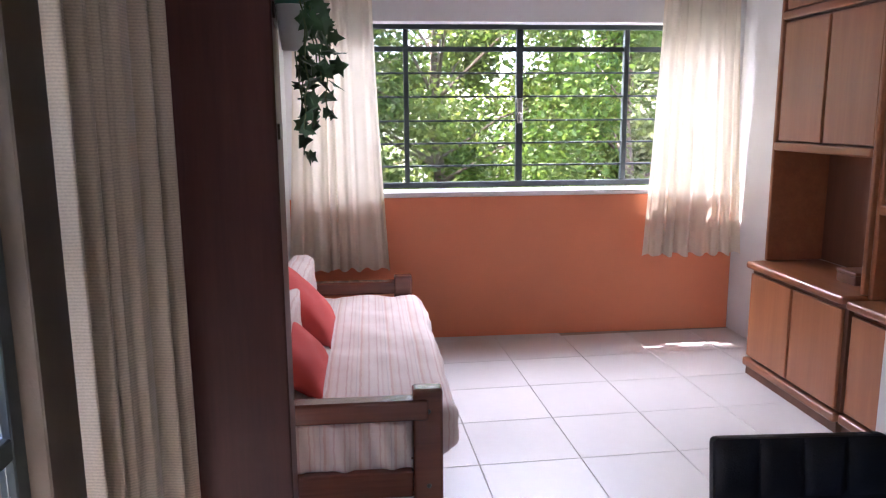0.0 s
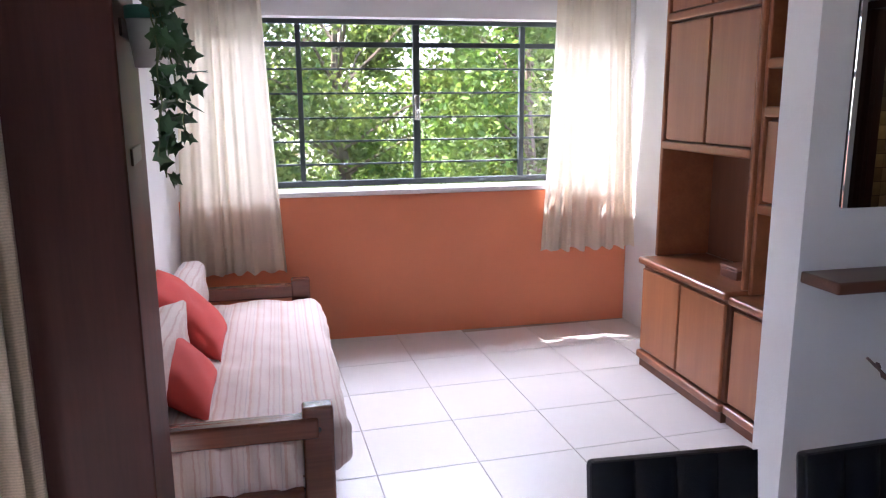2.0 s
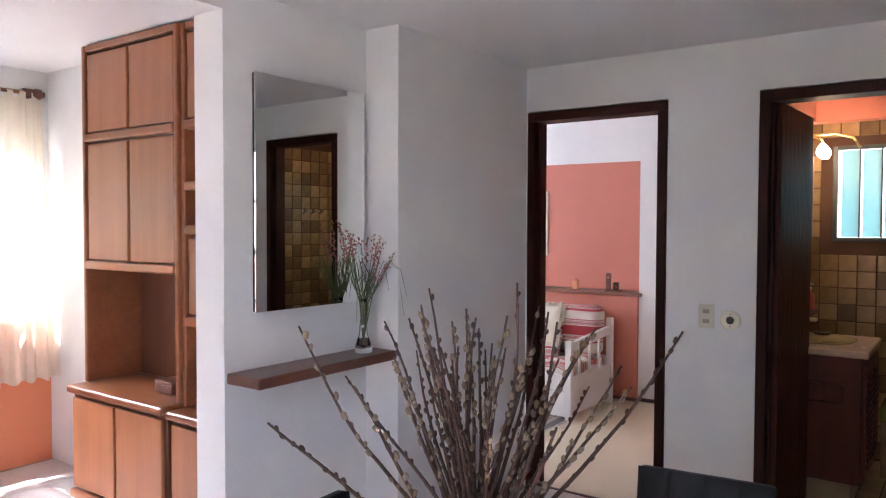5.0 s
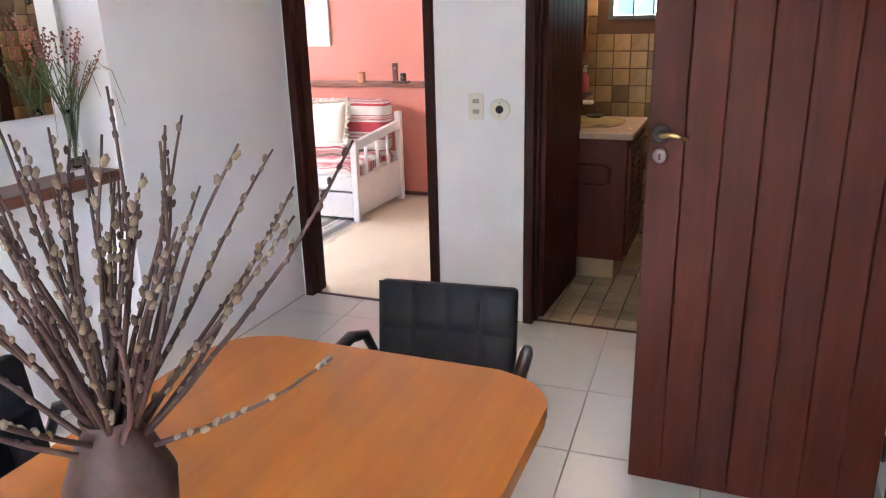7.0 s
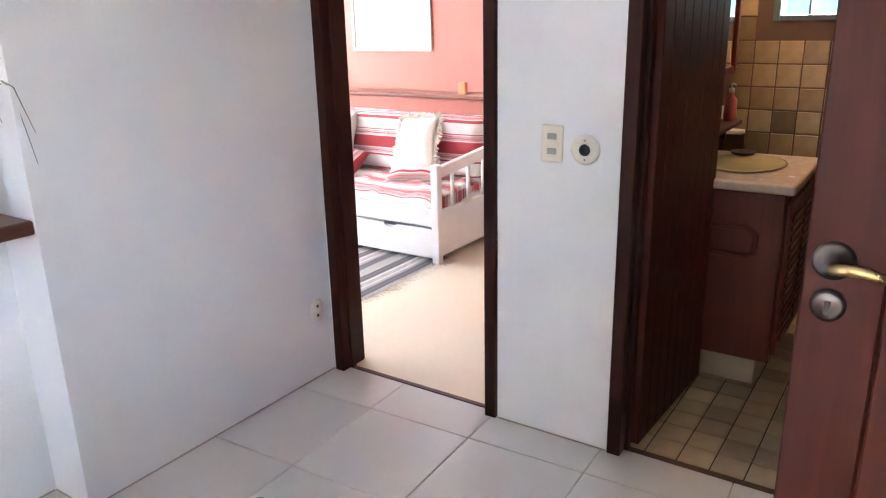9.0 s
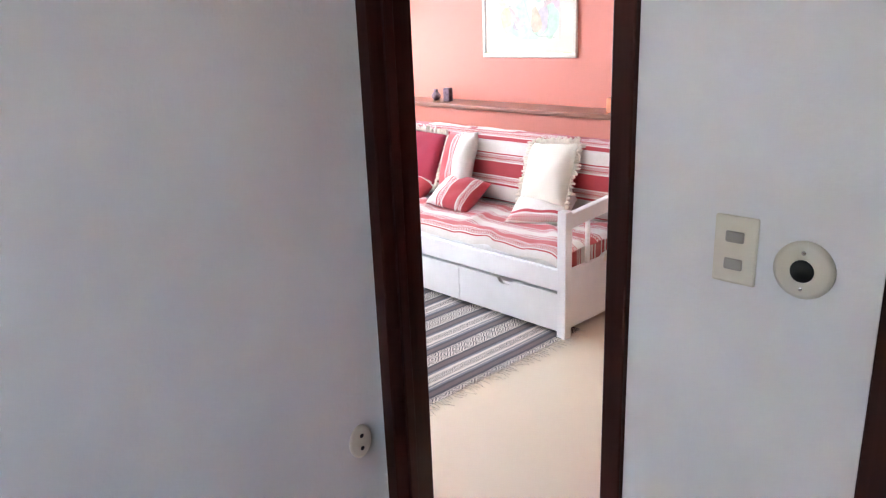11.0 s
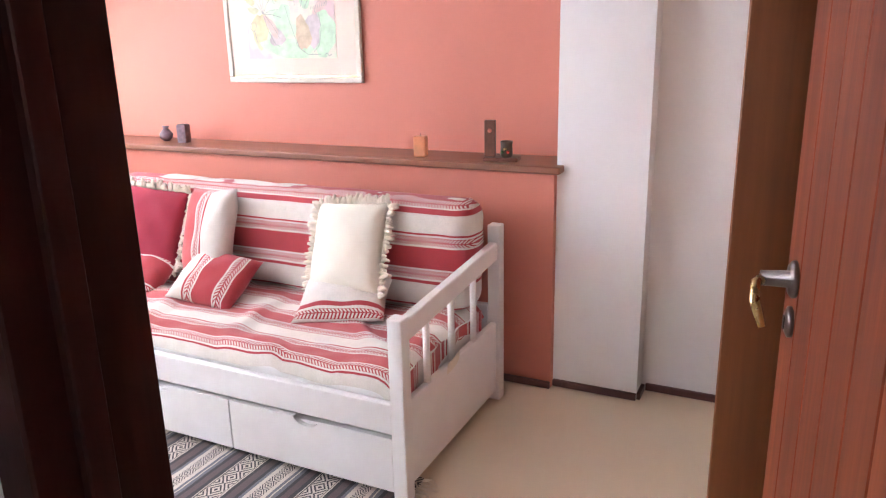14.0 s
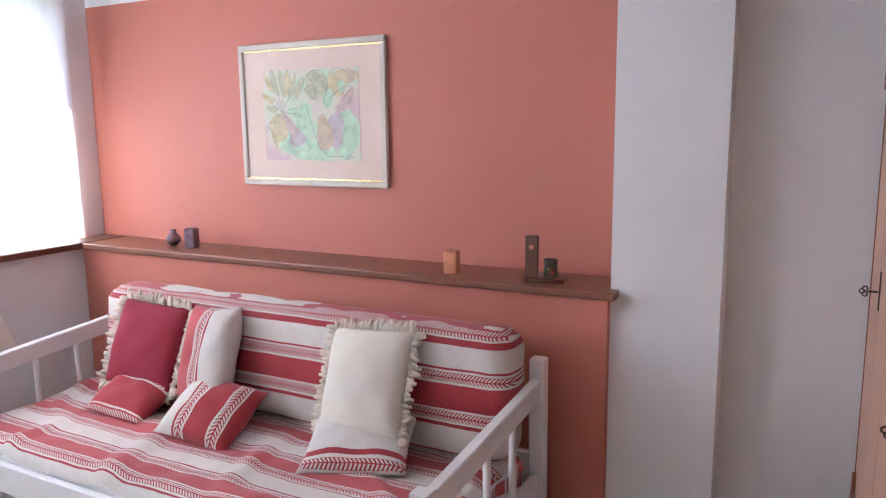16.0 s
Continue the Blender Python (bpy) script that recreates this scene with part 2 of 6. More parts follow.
def folk_cloth(name, axis, across, period, offset, bands, chevrons, pitch=0.017, wob=0.006, weave=300.0):
    """Bands in metres along one axis, repeating; chevrons: (from, to) bands with slanted woven marks running along `across`."""
    m, nt, b = base_mat(name, 0.9)
    tc = nt.nodes.new("ShaderNodeTexCoord")
    sep = nt.nodes.new("ShaderNodeSeparateXYZ")
    nt.links.new(tc.outputs["Object"], sep.inputs[0])
    nz = noise_tex(nt, tc.outputs["Object"], 9.0, 3)
    pos = math_node(nt, "ADD", sep.outputs["XYZ".index(axis)], math_node(nt, "MULTIPLY", math_node(nt, "SUBTRACT", nz, 0.5), wob))
    u = math_node(nt, "MULTIPLY", math_node(nt, "FRACT", math_node(nt, "DIVIDE", math_node(nt, "ADD", pos, 50 * period - offset), period)), period)
    col = ramp(nt, math_node(nt, "DIVIDE", u, period), [(z / period, c) for z, c in bands], "CONSTANT")
    for lo, hi in chevrons:
        mid = math_node(nt, "ABSOLUTE", math_node(nt, "SUBTRACT", u, (lo + hi) / 2))
        w = math_node(nt, "FRACT", math_node(nt, "DIVIDE", math_node(nt, "ADD", math_node(nt, "ADD", sep.outputs["XYZ".index(across)], mid), 20.0), pitch))
        zone = math_node(nt, "MULTIPLY", math_node(nt, "LESS_THAN", mid, (hi - lo) * 0.46), math_node(nt, "GREATER_THAN", mid, (hi - lo) * 0.07))
        col = mix_rgb(nt, math_node(nt, "MULTIPLY", math_node(nt, "LESS_THAN", w, 0.52), zone), col, _W)
    fine = noise_tex(nt, tc.outputs["Object"], weave, 2)
    soft = noise_tex(nt, tc.outputs["Object"], 14.0, 3)
    col = mix_rgb(nt, 1.0, col, ramp(nt, fine, [(0.3, (0.80, 0.80, 0.80)), (0.7, (1.0, 1.0, 1.0))]), "MULTIPLY")
    col = mix_rgb(nt, 1.0, col, ramp(nt, soft, [(0.3, (0.90, 0.89, 0.88)), (0.7, (1.0, 1.0, 1.0))]), "MULTIPLY")
    nt.links.new(col, b.inputs["Base Color"])
    b.inputs["Sheen Weight"].default_value = 0.2
    bump(nt, b, math_node(nt, "ADD", fine, math_node(nt, "MULTIPLY", soft, 1.5)), 0.3, 0.003)
    return m


_BED = [(0, _W), (0.006, _R), (0.010, _W), (0.016, _R), (0.043, _W), (0.048, _P), (0.105, _W), (0.110, _R), (0.134, _W), (0.141, _R), (0.148, _W)]
M_BLANKET = folk_cloth("red_white_striped_blanket", "X", "Y", 0.206, 0.0, _BED, [(0.016, 0.043), (0.110, 0.134)], 0.012)
_THROW = [(0, _W), (0.020, _R), (0.030, _W), (0.075, _W), (0.115, _R), (0.127, _W), (0.134, _R), (0.166, _W), (0.172, _R), (0.252, _W), (0.258, _R), (0.290, _W), (0.297, _R), (0.304, _W), (0.374, _R), (0.392, _W), (0.398, _R), (0.418, _W)]
M_BLANKETZ = folk_cloth("red_white_striped_throw", "Z", "Y", 0.60, 0.0, _THROW, [(0.134, 0.166), (0.258, 0.290), (0.398, 0.418)], 0.012)
_CB = [(0, _R), (0.015, _W), (0.022, _P), (0.140, _W), (0.146, _R), (0.176, _W), (0.182, _R), (0.190, _W)]
M_CUSHB = folk_cloth("coral_and_cream_cushion_cloth", "X", "Z", 0.4, -0.165, _CB, [(0.146, 0.176)], 0.014, 0.003)
_CC = [(0, _W), (0.10, _R), (0.108, _W), (0.114, _R), (0.142, _W), (0.149, _R), (0.245, _W), (0.252, _R), (0.285, _W), (0.291, _R), (0.36, _W)]
M_CUSHC = folk_cloth("red_banded_cushion_cloth", "X", "Z", 0.4, -0.175, _CC, [(0.114, 0.142), (0.252, 0.285)], 0.014, 0.003)
_CD = [(0, _W), (0.02, _R), (0.045, _W), (0.055, _R), (0.075, _W), (0.26, _R), (0.35, _W)]
M_CUSHST = folk_cloth("striped_cushion_cloth", "Z", "X", 0.4, -0.01, _CD, [(0.02, 0.045)], 0.014, 0.003)
_CE = [(0, _R), (0.035, _W), (0.042, _R), (0.165, _W), (0.172, _R), (0.20, _W), (0.207, _R)]
M_CUSHR = folk_cloth("red_cushion_cloth", "Z", "X", 0.4, -0.01, _CE, [(0.004, 0.032), (0.172, 0.20)], 0.014, 0.003)
M_WPAINT = plain("white_painted_wood", (0.79, 0.78, 0.76), 0.45, var=0.07, scale=5, grain=60, bmp=0.1)
M_MIRROR, _, _b = base_mat("mirror_silver", 0.0, 1.0)
_b.inputs["Base Color"].default_value = (0.86, 0.88, 0.87, 1)
M_GLASS = glass("clear_glass")
M_FROST = cloth("frosted_pane", (0.48, 0.68, 0.62), 0.7, 0.3, 0.03)
M_BATHT = plain("brown_glazed_tile", (0.40, 0.275, 0.14), 0.2, var=0.3, scale=9, grain=50, bmp=0.12, rnd=0.66)
M_BATHF = plain("ochre_floor_tile", (0.46, 0.34, 0.21), 0.3, var=0.22, scale=9, grain=50, bmp=0.08, rnd=0.45)
M_BATHG = plain("dark_grout", (0.075, 0.038, 0.022), 0.9)
M_STONE = plain("pink_beige_stone", (0.58, 0.42, 0.32), 0.25, var=0.15, scale=30)
M_BASIN = plain("ochre_basin", (0.45, 0.34, 0.16), 0.2, var=0.1)
M_PLATE = plain("ivory_plastic", (0.72, 0.68, 0.56), 0.4, var=0.03)
M_LEAF = plain("ivy_leaf", (0.055, 0.14, 0.05), 0.45, var=0.4, scale=20, rnd=0.3)
M_POT = plain("white_pot", (0.7, 0.7, 0.68), 0.5)
M_POTG = plain("green_pot_rim", (0.05, 0.22, 0.17), 0.5)
M_STEM = plain("willow_bark", (0.06, 0.03, 0.024), 0.6, var=0.4, scale=60)
M_CATKIN = plain("willow_catkin", (0.25, 0.20, 0.14), 0.95, var=0.25, scale=60, grain=600, bmp=0.6)
M_GRASS = plain("dried_stems", (0.10, 0.14, 0.055), 0.7, var=0.3, scale=30)
M_FLOWER = plain("dried_pink_flowers", (0.36, 0.14, 0.12), 0.9, var=0.4, scale=60)
M_BARK = plain("tree_bark", (0.16, 0.12, 0.085), 0.9, var=0.4, scale=8, bmp=0.6)
M_GROUND = plain("leafy_ground", (0.10, 0.11, 0.05), 0.95, var=0.5, scale=2)
M_SKIRT = wood("dark_skirting", (0.06, 0.022, 0.02), (0.11, 0.04, 0.035), 0.4, "Y")


def leaf_mat(name, c1, c2):
    m, nt, b = base_mat(name, 0.5)
    g = nt.nodes.new("ShaderNodeNewGeometry")
    col = ramp(nt, g.outputs["Random Per Island"], [(0, c1), (1, c2)])
    nt.links.new(col, b.inputs["Base Color"])
    tr = nt.nodes.new("ShaderNodeBsdfTranslucent")
    nt.links.new(col, tr.inputs[0])
    mx = nt.nodes.new("ShaderNodeMixShader")
    mx.inputs[0].default_value = 0.45
    nt.links.new(b.outputs[0], mx.inputs[1])
    nt.links.new(tr.outputs[0], mx.inputs[2])
    nt.links.new(mx.outputs[0], nt.nodes["Material Output"].inputs[0])
    return m


M_TREE = leaf_mat("tree_leaves", (0.07, 0.15, 0.02), (0.19, 0.27, 0.045))
M_TREE2 = leaf_mat("pale_tree_leaves", (0.10, 0.18, 0.03), (0.26, 0.31, 0.06))


# ---- building helpers ----
def thing(name, loc=(0, 0, 0), rz=0.0, label="", category="", group="", kind=""):
    o = new(name)
    o.empty_display_size = 0.1
    o.matrix_world = pose(*loc, 0, 0, rz)
    return tagged(o, label, category, group, kind)


def link_mesh(name, me, material, parent=None, label="", m=None, smooth=False):
    o = new(name, me)
    if material and not me.materials:
        me.materials.append(material)
    if smooth:
        for p in me.polygons:
            p.use_smooth = True
    if parent:
        o.parent = parent
    if m is not None:
        o.matrix_local = m
    if label:
        tagged(o, label)
    return o


def part(name, bm, material, parent=None, label="", m=None, smooth=False):
    me = bpy.data.meshes.new(name)
    bm.normal_update()
    bm.to_mesh(me)
    bm.free()
    return link_mesh(name, me, material, parent, label, m, smooth)


def add_box(bm, x0, x1, y0, y1, z0, z1, bev=0.0, seg=1):
    c = ((x0 + x1) / 2, (y0 + y1) / 2, (z0 + z1) / 2)
    r = bmesh.ops.create_cube(bm, size=1.0, matrix=Matrix.LocRotScale(c, None, (abs(x1 - x0), abs(y1 - y0), abs(z1 - z0))))
    if bev:
        es = list({e for v in r["verts"] for e in v.link_edges})
        bmesh.ops.bevel(bm, geom=es, offset=bev, segments=seg, affect="EDGES", profile=0.5)


def box(name, dims, material, parent=None, bev=0.003, label="", seg=1, m=None):
    bm = bmesh.new()
    add_box(bm, *dims, bev, seg)
    return part(name, bm, material, parent, label, m)


def add_tube(bm, pts, radius, sides=8, cap=True):
    pts = [Vector(p) for p in pts]
    rings = []
    for i, p in enumerate(pts):
        d = (pts[min(i + 1, len(pts) - 1)] - pts[max(i - 1, 0)]).normalized()
        a = d.orthogonal().normalized() if not rings else (prev - d * prev.dot(d)).normalized()
        prev = a
        b = d.cross(a)
        r = radius[i] if isinstance(radius, (list, tuple)) else radius
        rings.append([bm.verts.new(p + (a * math.cos(2 * math.pi * k / sides) + b * math.sin(2 * math.pi * k / sides)) * r) for k in range(sides)])
    for q, w in zip(rings, rings[1:]):
        for k in range(sides):
            bm.faces.new((q[k], q[(k + 1) % sides], w[(k + 1) % sides], w[k]))
    if cap:
        bm.faces.new(list(reversed(rings[0])))
        bm.faces.new(rings[-1])


def tube(name, pts, radius, material, parent=None, sides=8, label="", m=None):
    bm = bmesh.new()
    add_tube(bm, pts, radius, sides)
    return part(name, bm, material, parent, label, m, smooth=True)


def add_lathe(bm, prof, sides=20, at=(0, 0, 0)):
    """prof: (radius, height) pairs, turned about z."""
    rings = []
    for r, z in prof:
        rings.append([bm.verts.new((at[0] + r * math.cos(2 * math.pi * k / sides), at[1] + r * math.sin(2 * math.pi * k / sides), at[2] + z)) for k in range(sides)])
    for q, w in zip(rings, rings[1:]):
        for k in range(sides):
            bm.faces.new((q[k], q[(k + 1) % sides], w[(k + 1) % sides], w[k]))
    bm.faces.new(list(reversed(rings[0])))
    bm.faces.new(rings[-1])


def lathe(name, prof, material, parent=None, sides=20, label="", m=None, smooth=True):
    bm = bmesh.new()
    add_lathe(bm, prof, sides)
    return part(name, bm, material, parent, label, m, smooth)


def grid_mesh(bm, nu, nv, f):
    vs = [[bm.verts.new(f(i / nu, j / nv)) for j in range(nv + 1)] for i in range(nu + 1)]
    for i in range(nu):
        for j in range(nv):
            bm.faces.new((vs[i][j], vs[i + 1][j], vs[i + 1][j + 1], vs[i][j + 1]))
    return vs


def pillow_bm(w, h, t, n=14, seed=0, sag=0.0):
    """A stuffed cushion lying in xz, front towards -y, base edge at z=0."""
    bm = bmesh.new()
    rnd = random.Random(seed)
    ph = rnd.random() * 9

    def prof(u, v, side):
        a, b = 2 * u - 1, 2 * v - 1
        edge = max(0.0, (1 - abs(a) ** 2.6) * (1 - abs(b) ** 2.6)) ** 0.5
        pinch = 1 - 0.06 * (1 - abs(b) ** 2) * abs(a) ** 4
        pinch2 = 1 - 0.06 * (1 - abs(a) ** 2) * abs(b) ** 4
        wr = 0.006 * math.sin(7 * a + ph) * math.sin(6 * b + ph * 2) * edge
        return Vector((a * w / 2 * pinch, side * (t / 2 * edge + wr) + sag * (v - 0.5) ** 2, h / 2 + b * h / 2 * pinch2))
    grid_mesh(bm, n, n, lambda u, v: prof(u, v, -1))
    grid_mesh(bm, n, n, lambda u, v: prof(1 - u, v, 1))
    bmesh.ops.remove_doubles(bm, verts=bm.verts, dist=0.0008)
    return bm


def fringe_bm(w, h, seed=0, size=0.026):
    """A looped fringe all round a cushion's edge."""
    bm = bmesh.new()
    rnd = random.Random(seed)
    per = []
    n = 34
    for i in range(n):
        a = -1 + 2 * i / n
        per += [(a, -1, 0, -1), (-a, 1, 0, 1), (1, a, 1, 0), (-1, -a, -1, 0)]
    for a, b, nx, nz in per:
        p = Vector((a * w / 2, rnd.uniform(-0.004, 0.004), h / 2 + b * h / 2))
        q = p + Vector((nx * size * rnd.uniform(0.7, 1.1) + rnd.uniform(-0.010, 0.010), rnd.uniform(-0.020, 0.006), nz * size * rnd.uniform(0.7, 1.1) + rnd.uniform(-0.010, 0.010)))
        add_tube(bm, [p - Vector((nx, 0, nz)) * 0.008, (p + q) / 2 + Vector((0, -0.006, 0)), q], [0.0065, 0.0085, 0.0055], 5)
    return bm


# ---- structure ----
ROOM_H, HALL_H = 2.442, 2.38


def wall(name, boxes, material, label, holes=()):
    bm = bmesh.new()
    for b in boxes:
        add_box(bm, *b)
    return tagged(part(name, bm, material, None), label, "wall", kind="structure")


YW = 5.545          # inner face of the window wall
XW0, XW1, ZW0, ZW1 = -0.34, 2.34, 0.985, 2.025
# the living room's window wall, terracotta below the sill
wall("wall_north", [(-0.7, XW0, YW, YW + 0.2, 0, 2.6), (XW1, 2.75, YW, YW + 0.2, 0, 2.6), (XW0, XW1, YW, YW + 0.2, ZW1, 2.6)], M_WHITE, "white plastered wall around the barred window")
wall("wall_below_window", [(XW0, XW1, YW + 0.003, YW + 0.197, 0, ZW0 - 0.05)], M_WHITE, "masonry below the window sill")
wall("wall_terracotta", [(-0.482, 2.45, YW - 0.004, YW, 0.0, ZW0 - 0.05)], M_ORANGE, "terracotta painted wall below the window")
tagged(box("window_sill", (XW0 + 0.003, XW1 - 0.003, YW - 0.035, YW + 0.19, ZW0 - 0.045, ZW0 - 0.012), M_WPAINT, None, 0.006), "white stone sill under the barred window", "sill", kind="structure")
wall("wall_west_living", [(-0.66, -0.483, 2.90, YW, 0, 2.6)], M_WHITE, "white side wall behind the wooden sofa")
wall("wall_east_living", [(2.454, 2.74, 4.662, YW, 0, 2.6), (2.535, 2.74, 3.23, 4.662, 0, 2.6)], M_WHITE, "white wall around the built-in cherry cabinets")
wall("wall_pillar", [(1.868, 2.74, 3.06, 3.23, 0, 2.6), (2.66, 3.81, 2.87, 3.06, 0, 2.6)], M_WHITE, "white dividing wall with mirror and shelf")
wall("beam", [(-0.483, 1.868, 3.06, 3.23, 2.292, 2.6)], M_WHITE, "white ceiling beam between living and dining room")
D0, D1, DT = 2.108, 2.81, 2.078       # bedroom doorway
B0, B1 = 0.92, 1.575                 # bathroom doorway
XD, XE = 3.81, 3.93
wall("wall_doors", [(XD, XE, D1 + 0.045, 3.06, 0, 2.6), (XD, XE, B1 + 0.05, D0 - 0.05, 0, 2.6), (XD, XE, 0.1, B0 - 0.05, 0, 2.6), (XD, XE, D0 - 0.05, D1 + 0.045, 2.135, 2.6), (XD, XE, B0 - 0.05, B1 + 0.05, 2.135, 2.6)], M_WHITE, "white wall with bedroom and bathroom doorways")
wall("wall_south", [(2.775, XD, 0.08, 0.2, 0, 2.6), (-0.6, 1.9, 0.08, 0.2, 0, 2.6), (1.9, 2.775, 0.08, 0.2, 2.15, 2.6)], M_WHITE, "plain white wall behind the dining table")
wall("wall_lobby", [(1.75, 2.9, -1.2, -1.1, 0, 2.6), (1.68, 1.78, -1.1, 0.08, 0, 2.6), (2.86, 2.96, -1.1, 0.08, 0, 2.6)], M_WHITE, "plain white lobby walls beyond the open plank door")
GY0, GY1 = 0.55, 2.20                # glazed steel door in the west wall
wall("wall_west_dining", [(-0.74, -0.60, GY1, 2.42, 2.14, 2.6), (-0.74, -0.60, 0.08, GY0, 0, 2.6), (-0.74, -0.60, GY0, GY1, 2.14, 2.6)], M_WHITE, "white wall around the glazed steel door")
wall("garden_wall", [(-2.35, -2.2, -1.0, 6.5, -0.16, 1.15)], M_ORANGE, "low terracotta garden wall outside the glazed door")

# bedroom shell
XB = 6.38
wall("wall_bedroom_red", [(XB, XB + 0.15, 3.10, 5.99, 0.0, 2.064), (6.14, XB, 3.10, 5.69, 0.0, 0.893)], M_RED, "salmon red painted bedroom wall with ledge")
wall("wall_bedroom_band", [(XB, XB + 0.15, 3.10, 5.99, 2.064, 2.7)], M_WHITE, "white band above the red wall")
wall("column", [(6.175, XB + 0.15, 2.757, 3.10, 0, 2.7)], M_WHITE, "white wall column beside the red wall")
wall("wall_bedroom_east", [(6.285, XB + 0.15, 1.7, 2.757, 0, 2.7)], M_WHITE, "white recessed wall beside the wardrobe")
wall("wall_bath_bedroom", [(XE, 6.285, 1.77, 1.85, 0, 2.7)], M_WHITE, "white partition between bedroom and bathroom")
BX0, BX1, BZ0, BZ1 = 3.45, 6.19, 0.93, 2.15
wall("wall_bedroom_north", [(2.74, BX0, 5.84, 5.99, 0, 2.7), (BX1, XB, 5.84, 5.99, 0, 2.7), (BX0, BX1, 5.84, 5.99, 0, BZ0 - 0.03), (BX0, BX1, 5.84, 5.99, BZ1, 2.7), (2.8, 6.14, 5.69, 5.84, 0, 0.893), (6.14, XB, 5.69, 5.84, 0, 0.893)], M_WHITE, "white bedroom window wall")
wall("wall_bedroom_west", [(XD, XE, 3.06, 3.23, 0, 2.7), (2.74, XE, 3.232, 3.3, 0, 2.7), (2.74, 2.8, 3.3, 5.84, 0, 2.7)], M_WHITE, "plain white wall closing the bedroom")

# ceilings
for nm, d, lb in (("ceiling_living", (-0.6, 2.75, 3.231, YW, ROOM_H, ROOM_H + 0.1), "white painted living room ceiling"),
                  ("ceiling_hall", (-0.6, XD, 0.1, 3.059, HALL_H, HALL_H + 0.1), "white painted dining area ceiling"),
                  ("ceiling_bedroom", (2.75, XB, 1.85, 5.84, 2.52, 2.62), "white bedroom ceiling"),
                  ("ceiling_bath", (XE, 5.6, 0.2, 1.77, 2.32, 2.4), "cream bathroom ceiling"),
                  ("ceiling_lobby", (1.7, 2.96, -1.2, 0.08, 2.3, 2.4), "white lobby ceiling")):
    tagged(box(nm, d, M_CEIL, None, 0), lb, "ceiling", kind="structure")
# added unseen roof slab: keeps sky out above ceilings, its eaves trim the sun
tagged(box("roof", (-1.7, 6.9, -1.3, 5.87, 2.72, 2.9), M_WHITE, None, 0), "unseen roof slab added to trim sun and sky light", "roof", kind="structure")

# floors
tagged(box("floor_bed_grout", (-0.7, XD + 0.1, 0.0, YW + 0.1, -0.1, -0.006), M_GROUT, None, 0), "grouted screed under the pale floor tiles", "floor", kind="structure")
tagged(box("floor_bedroom", (XE - 0.07, XB, 1.85, 5.84, -0.1, 0.003), M_BEDFLOOR, None, 0), "cream vinyl bedroom floor", "floor", kind="structure")
tagged(box("floor_bedroom_west", (2.80, XE - 0.07, 3.30, 5.84, -0.1, 0.003), M_BEDFLOOR, None, 0), "cream vinyl bedroom floor", "floor", kind="structure")
tagged(box("floor_bath", (XE - 0.08, 5.6, 0.2, 1.77, -0.1, 0.001), M_BATHG, None, 0), "grouted bathroom floor", "floor", kind="structure")
tagged(box("floor_lobby", (1.7, 2.95, -1.2, -0.001, -0.1, -0.003), M_GROUT, None, 0), "plain screed lobby floor", "floor", kind="structure")
tagged(box("threshold", (XE - 0.085, XE - 0.065, D0, D1, -0.01, 0.006), M_SKIRT, None, 0.001), "thin dark threshold strip", "threshold", kind="structure")

# stained joint between the dining walls and the tiles
for d in ((2.672, XD - 0.004, 2.8655, 2.8695, 0.0005, 0.006), (XD - 0.0045, XD - 0.0005, B1 + 0.052, D0 - 0.052, 0.0005, 0.006), (XD - 0.0045, XD - 0.0005, 0.21, B0 - 0.052, 0.0005, 0.006),
          (1.872, 2.655, 3.0555, 3.0595, 0.0005, 0.006), (2.6555, 2.6595, 2.872, 3.055, 0.0005, 0.006)):
    tagged(box("trim", d, M_GROUT, None, 0.001), "tan stained joint between wall and floor tiles", "joint", kind="structure")

# skirting of the bedroom
for nm, d in (("baseboard", (6.125, 6.14, 3.10, 5.69, 0.003, 0.033)), ("baseboard", (6.16, 6.175, 2.757, 3.098, 0.003, 0.033)),
              ("baseboard", (6.27, 6.285, 2.38, 2.741, 0.003, 0.033)), ("baseboard", (6.175, 6.27, 2.742, 2.757, 0.003, 0.033))):
    tagged(box(nm, d, M_SKIRT, None, 0.003), "narrow dark wooden skirting board", "baseboard", kind="structure")
# ledge over the low wall, and the bedroom window's sill
tagged(box("ledge", (6.112, XB - 0.003, 3.072, 5.66, 0.896, 0.925), M_SHELFY, None, 0.006, seg=2), "brown wooden ledge along the red wall", "ledge", kind="structure")
tagged(box("bedroom_sill", (2.81, XB - 0.004, 5.662, 5.837, 0.896, 0.927), M_SHELF, None, 0.005), "brown wooden sill under the bedroom window", "sill", kind="structure")


def door_frame(name, y0, y1, top, label):
    t = thing(name, (0, 0, 0), label=label, category="door frame", kind="structure")
    w = 0.047
    for a, b in ((y0 - w, y0), (y1, y1 + w)):
        bm = bmesh.new()
        add_box(bm, XD - 0.012, XE + 0.012, a, b, 0, top, 0.003)
        part("jamb", bm, M_FRAME, t)
    box("head", (XD - 0.012, XE + 0.012, y0 - w, y1 + w, top + 0.0005, top + 0.05), M_FRAME, t, 0.003)
    # rebate strips against which the leaf shuts
    for a, b in ((y0 + 0.0005, y0 + 0.014), (y1 - 0.014, y1 - 0.0005)):
        box("stop", (XD + 0.03, XD + 0.06, a, b, 0.004, top - 0.001), M_FRAME, t, 0.002)
    return t


door_frame("door_frame_1", D0, D1, DT, "dark stained wooden bedroom door frame")
door_frame("door_frame_2", B0, B1, DT, "dark stained wooden bathroom door frame")


